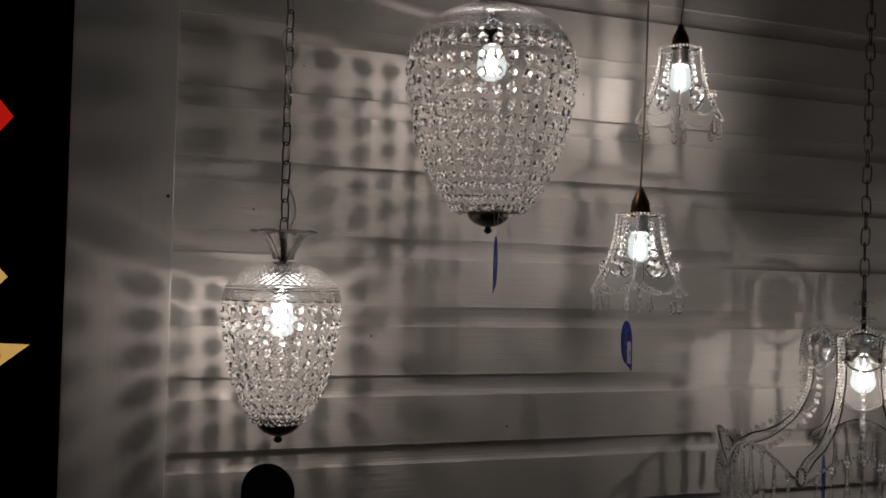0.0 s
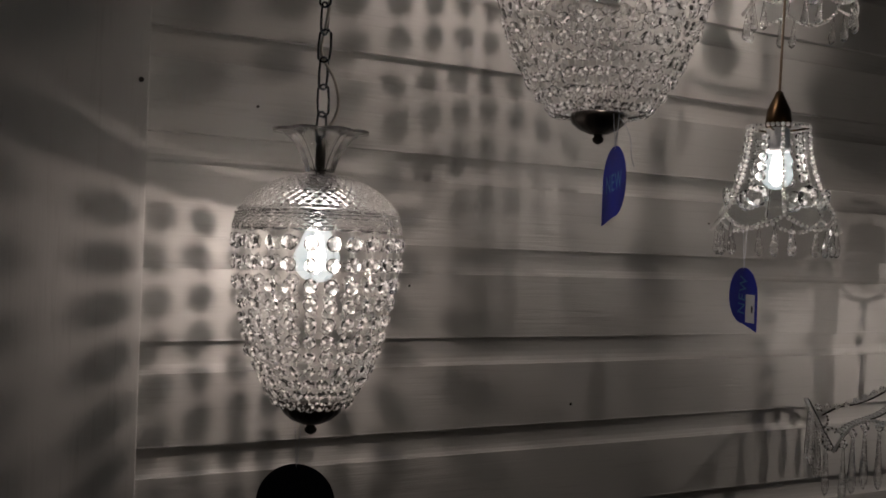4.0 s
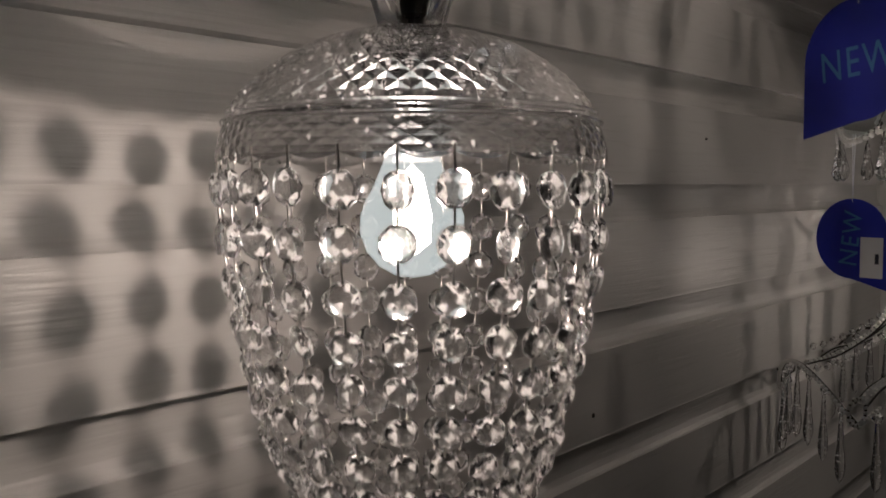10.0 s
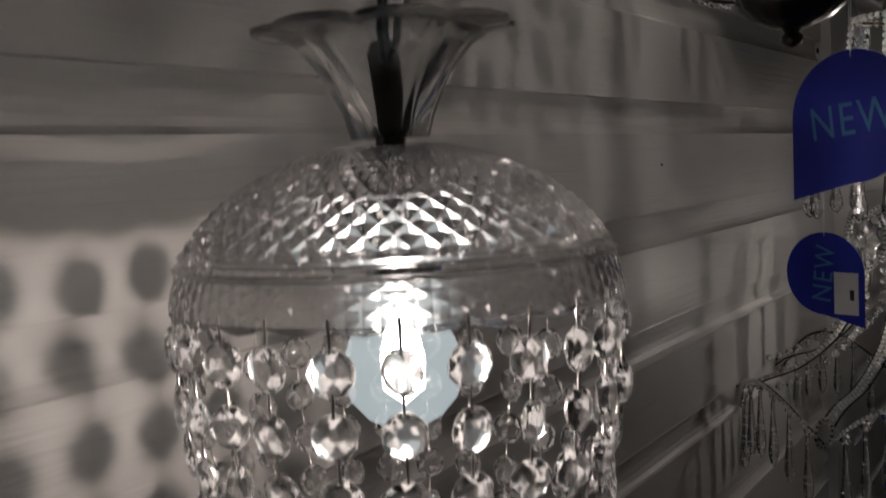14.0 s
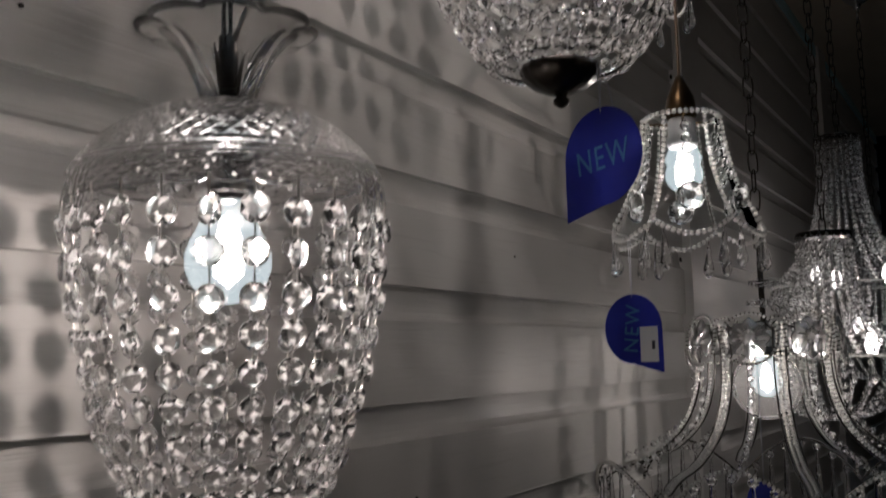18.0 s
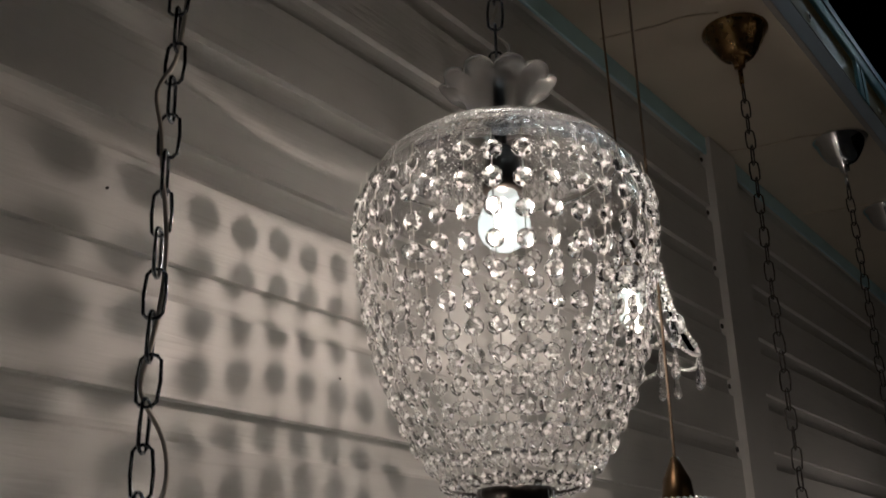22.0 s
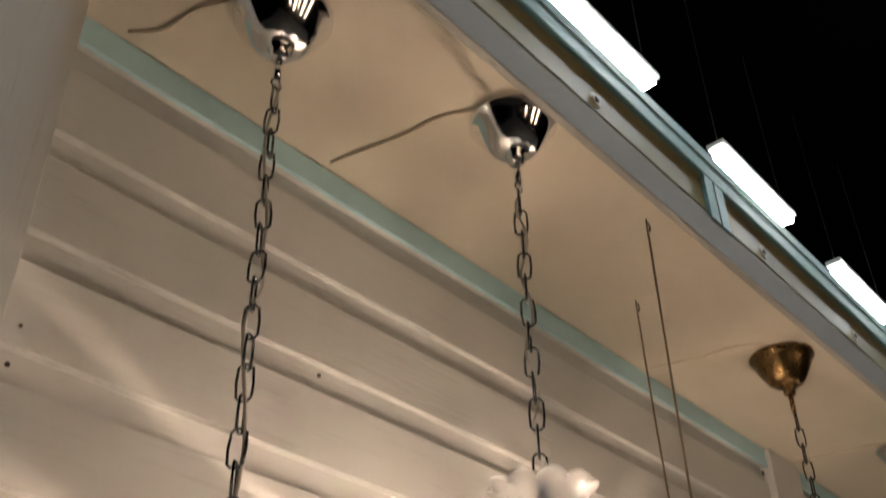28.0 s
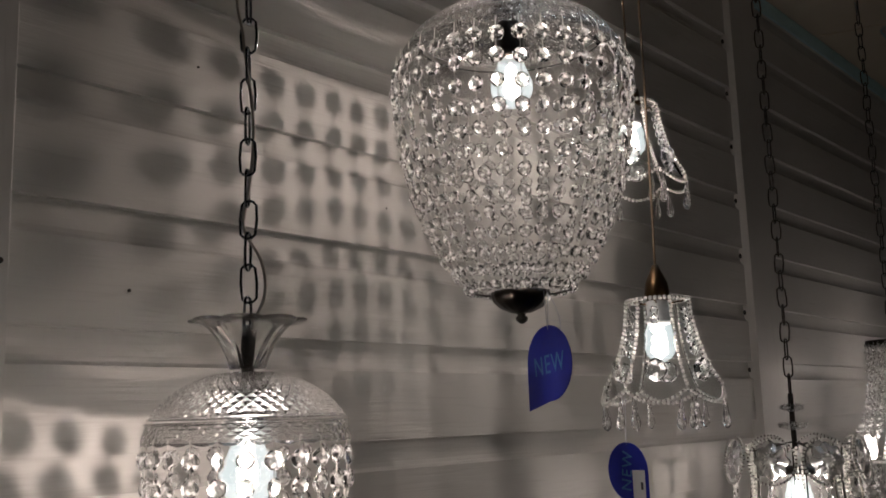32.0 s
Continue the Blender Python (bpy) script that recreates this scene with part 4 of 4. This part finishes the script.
# ---------------------------------------------------------------- tiered chandelier with beaded ribs
def rib_chandelier(loc):
    ch = thing("beaded_chandelier", loc, "lit wire chandelier with silver-beaded ribs and crystal rods", "chandelier")
    n = 8
    rc, rr = 0.105, 0.245
    for k in range(n):
        a = 2 * math.pi * k / n + radians(23.8)
        b = a + 2 * math.pi / n
        mid = (a + b) / 2
        # rosette of the crown
        m = Matrix.Translation((rc * math.cos(mid), rc * math.sin(mid), 0.195)) @ Matrix.Rotation(mid + math.pi / 2, 4, "Z") @ pose(0, 0, 0, -8, 0, 0)
        ring = [m @ Vector((0.0385 * math.cos(radians(q)), 0, 0.036 * math.sin(radians(q)))) for q in range(0, 360, 15)]
        ros = part("rosette", tube(ring, 0.0016, 5, True), WIRE, ch, "oval beaded rosette with a glass flower", True)
        mesh_part("bead_trim", balls(even(ring + [ring[0]], 0.006), 0.003), SILVER, ros)
        flower = bmesh.new()
        add_lathe(flower, [(0, 0.004), (0.011, 0.005), (0.026, 0.0035), (0.027, -0.001), (0.011, -0.003), (0, -0.0035)], 32, wave=0.12, lobes=8)
        fl_ = part("glass_flower", flower, FLOWER, ros, "", True)
        fl_.matrix_basis = m @ pose(0, 0, 0, 90, 0, 0)
        # S-shaped rib
        ctrl = [(rc * 0.98, 0.215), (rc * 0.93, 0.17), (rc * 0.98, 0.12), (rc * 1.2, 0.07), (rc * 1.65, 0.03), (rr * 0.9, 0.012), (rr * 1.0, -0.004)]
        line = curve_pts([(r * math.cos(a), r * math.sin(a), z) for r, z in ctrl], 40)
        flat = Vector((-math.sin(a), math.cos(a), 0)) * 0.0085
        out = Vector((math.cos(a), math.sin(a), 0)) * 0.003
        band = bmesh.new()
        for off in (-1, 1):
            add_tube(band, [p + flat * off - out for p in line], 0.0013, 5)
        rib = part("rib", band, WIRE, ch, "", True)
        for off in (-0.0034, 0.0034):
            side = Vector((-math.sin(a), math.cos(a), 0)) * off
            mesh_part("bead_trim", balls([p + side for p in even(line, 0.006)], 0.0029), SILVER, rib)
        # garland of small crystals
        gar = curve_pts([(rc * math.cos(mid), rc * math.sin(mid), 0.155), (rc * 1.1 * math.cos(mid), rc * 1.1 * math.sin(mid), 0.085), (rr * 0.8 * math.cos(mid), rr * 0.8 * math.sin(mid), 0.03), (rr * math.cos(mid), rr * math.sin(mid), 0.022)], 24)
        mesh_part("garland", balls(even(gar, 0.0145), 0.0056), GLASS, ch, "string of small crystals")
        # lower arc with hanging rods
        arc = []
        for i in range(25):
            u = i / 24
            ang = a + (b - a) * u
            r = rr * (1 + 0.05 * math.sin(math.pi * u))
            arc.append(Vector((r * math.cos(ang), r * math.sin(ang), -0.03 + 0.062 * math.sin(math.pi * u))))
        hoop = part("arc", tube(arc, 0.002, 5), WIRE, ch, "", True)
        mesh_part("bead_trim", balls([p + Vector((math.cos(mid), math.sin(mid), 0)) * 0.003 for p in even(arc, 0.006)], 0.003), SILVER, hoop)
        for i in range(3, 23, 3):
            p = arc[i]
            shared("crystal_rod", DROP, ch, pose(p.x * 0.99, p.y * 0.99, p.z - 0.012, 0, 0, i * 20) @ Matrix.Diagonal((0.04, 0.04, 0.085, 1)))
            shared("crystal_bead", BEAD, ch, Matrix.Translation((p.x * 0.99, p.y * 0.99, p.z - 0.008)) @ Matrix.Rotation(mid + math.pi / 2, 4, "Z") @ Matrix.Scale(0.007, 4))
        # small curl at the foot of each rib
        curl = [Vector(((rr * 1.02 + 0.016 * math.cos(radians(q))) * math.cos(a), (rr * 1.02 + 0.016 * math.cos(radians(q))) * math.sin(a), -0.012 + 0.016 * math.sin(radians(q)))) for q in range(0, 360, 20)]
        part("curl", tube(curl, 0.0018, 5, True), WIRE, ch, "", True)
        mesh_part("bead_trim", balls(even(curl, 0.0066), 0.0032), SILVER, ch)
    for k in range(3):
        a = 2 * math.pi * k / 3
        part("spider_arm", tube([(0, 0, 0.222), (rc * math.cos(a), rc * math.sin(a), 0.2)], 0.0016, 5), WIRE, ch, "", True)
    for z, r in ((0.248, 0.024), (0.277, 0.02)):
        part("faceted_dish", lathe([(0, z + 0.004), (r * 0.5, z + 0.006), (r, z + 0.003), (r * 0.95, z - 0.003), (r * 0.4, z - 0.007), (0, z - 0.006)], 12), GLASS, ch, "faceted clear glass dish")
    part("centre_stem", tube([(0, 0, 0.3), (0, 0, 0.19)], 0.0045, 8), BRONZE, ch, "", True)
    socket(ch, 0.17, 0.205, 0.0145, STICKER, "white bulb holder")
    # plate added inside the crown to keep the bulb's light off the ceiling
    part("light_shield", lathe([(0.0, 0.186), (0.012, 0.185), (0.03, 0.178), (0.034, 0.172), (0.033, 0.1705), (0.028, 0.1755), (0.012, 0.1805), (0.0, 0.181)], 32), BRONZE, ch, "added dark metal plate that blocks the bulb's upward light", True)
    bulb(ch, 0.133, 0.022, 0.036)
    globe = [(0.013, 0.186), (0.02, 0.176)] + [(0.05 * math.cos(radians(q)), 0.128 + 0.05 * math.sin(radians(q))) for q in (60, 40, 20, 0, -20, -40, -60, -78)] + [(0, 0.078)]
    part("glass_globe", lathe(globe, 32), GLOBE, ch, "clear round glass globe round the bulb", True)
    chain(ch, 1.14, 0.3, 0.034, 0.0075, 0.0014, WIRE, (0.027, 0.01))
    canopy(ch, CEIL_Z, 0.055, BRASS, "aged brass bell-shaped ceiling rose", 0.06, (0.027, 0.01))
    return ch


E_XY = (1.224, -0.222)
rib_chandelier((*E_XY, 0))
bulb_light("bulb_light_chandelier", (*E_XY, 0.133), 1.55, 0.004)
tag_card((E_XY[0] - 0.098, E_XY[1] - 0.009, 0.158), 142, -0.155, "blue drop-shaped tag hung inside the beaded chandelier", TAG, None)


# ---------------------------------------------------------------- strand chandeliers farther on
def strand_chandelier(loc, top, r0, r1, h, skirt, label, rose, seed):
    ch = thing("crystal_basket_chandelier", loc, label, "chandelier", "crystal basket chandeliers")
    part("top_ring", lathe([(0, top + 0.004), (r0 * 1.06, top + 0.004), (r0 * 1.06, top - 0.006), (r0 * 0.9, top - 0.007), (0, top - 0.004)], 28), BRONZE, ch, "dark metal top ring", True)
    n = 24
    for k in range(n):
        a = 2 * math.pi * k / n
        line = curve_pts([(r * math.cos(a), r * math.sin(a), z) for r, z in ((r0, top - 0.004), (r0 * 1.1, top - h * 0.4), (r0 + (r1 - r0) * 0.35, top - h * 0.75), (r1, top - h))], 24)
        mesh_part("crystal_strand", balls(even(line, 0.0132), 0.006), GLASS, ch, "strand of small crystals")
    ring = [(r1 * math.cos(radians(q)), r1 * math.sin(radians(q)), top - h) for q in range(0, 360, 8)]
    part("body_hoop", tube(ring, 0.003, 6, True), SILVER, ch, "", True)
    for k in range(n):
        a = 2 * math.pi * (k + 0.5) / n
        line = curve_pts([(r * math.cos(a), r * math.sin(a), z) for r, z in ((r1, top - h), (r1 * 0.95, top - h - skirt * 0.4), (r1 * 0.6, top - h - skirt * 0.85), (0.02, top - h - skirt))], 20)
        mesh_part("basket_strand", balls(even(line, 0.014), 0.006), GLASS, ch, "strand of small crystals")
        shared("teardrop", DROP, ch, pose(r1 * 1.02 * math.cos(a), r1 * 1.02 * math.sin(a), top - h - 0.004, 0, 0, k * 30) @ Matrix.Scale(0.05, 4))
    for k in range(3):
        a = 2 * math.pi * k / 3 + 0.4
        holder = (r1 * 0.55 * math.cos(a), r1 * 0.55 * math.sin(a))
        b = part("bulb", lathe([(0, top - h + 0.05), (0.009, top - h + 0.04), (0.014, top - h + 0.02), (0.009, top - h + 0.002), (0, top - h)], 12, cx=holder[0], cy=holder[1]), CANDLE, ch, "glowing candle bulb", True)
    chain(ch, 1.14, top + 0.002, 0.034, 0.0075, 0.0014, WIRE)
    canopy(ch, CEIL_Z, 0.057, rose, "dark metal bell-shaped ceiling rose", 0.06)
    return ch


F_XY, G_XY, H_XY = (1.8, -0.225), (2.27, -0.2), (2.8, -0.21)
strand_chandelier((*F_XY, 0), 0.405, 0.05, 0.14, 0.24, 0.12, "lit crystal strand chandelier with a dark top ring", CHROME, 3)
strand_chandelier((*G_XY, 0), 0.69, 0.05, 0.17, 0.36, 0.15, "tall lit crystal strand chandelier hung higher", CHROME, 4)
strand_chandelier((*H_XY, 0), 0.5, 0.05, 0.15, 0.28, 0.13, "lit crystal strand chandelier at the far end", CHROME, 5)
bulb_light("bulb_light_basket", (F_XY[0], F_XY[1], 0.2), 0.55, 0.012)
bulb_light("bulb_light_basket", (G_XY[0], G_XY[1], 0.36), 0.5, 0.012)

# cables across the ceiling from each rose to the wall
for x, y in (S_XY, B_XY, E_XY, F_XY, G_XY):
    ctrl = [(x - 0.045, y + 0.01, CEIL_Z - 0.002), (x - 0.07, y + 0.06, CEIL_Z - 0.0022), (x - 0.075, y + 0.11, CEIL_Z - 0.0022), (x - 0.1, -0.02, CEIL_Z - 0.0022)]
    tagged(obj("ceiling_cable", tube(curve_pts(ctrl, 20), 0.002, 6), PALECORD, None, True), "thin cable clipped along the ceiling to the wall", "cable", "ceiling cables")

# ---------------------------------------------------------------- paper star lanterns in the dark beside the display
def star(loc, r, mat, label, spots, waist=0.42, turn=0.0):
    st = thing("paper_star_lantern", loc, label, "paper lantern", "paper stars")
    bm = bmesh.new()
    ring = [bm.verts.new(((r if k % 2 == 0 else r * waist) * math.sin(math.pi * k / 5 + turn), 0, (r if k % 2 == 0 else r * waist) * math.cos(math.pi * k / 5 + turn))) for k in range(10)]
    for s in (-1, 1):
        c = bm.verts.new((0, s * r * 0.3, 0))
        for k in range(10):
            bm.faces.new((ring[k], ring[(k + 1) % 10], c))
    bmesh.ops.recalc_face_normals(bm, faces=bm.faces)
    part("paper_shell", bm, mat, st)
    if spots:
        rnd = random.Random(4)
        for k in range(5):
            a = 2 * math.pi * k / 5
            d = part("red_spot", lathe([(0, 0.0), (0.012, 0.0005), (0.012, 0.001), (0, 0.0012)], 12), REDPAPER, st)
            d.matrix_basis = pose(0.62 * r * math.sin(a), -r * 0.14, 0.62 * r * math.cos(a), 90, 0, 0)
    part("cord", tube([(0, 0, r), (0, 0, 2.5)], 0.002, 5), WIRE, st)
    return st


star((-0.432, 0.3, 0.578), 0.18, REDPAPER, "glowing red folded paper star lantern", False, 0.78, math.radians(18))
star((-0.408, 0.32, 0.288), 0.155, YELPAPER, "glowing yellow paper star lantern with red spots", True, 0.75, math.radians(18))
star((-0.363, 0.28, 0.118), 0.16, YELPAPER, "glowing yellow paper star lantern with red spots, low", True)
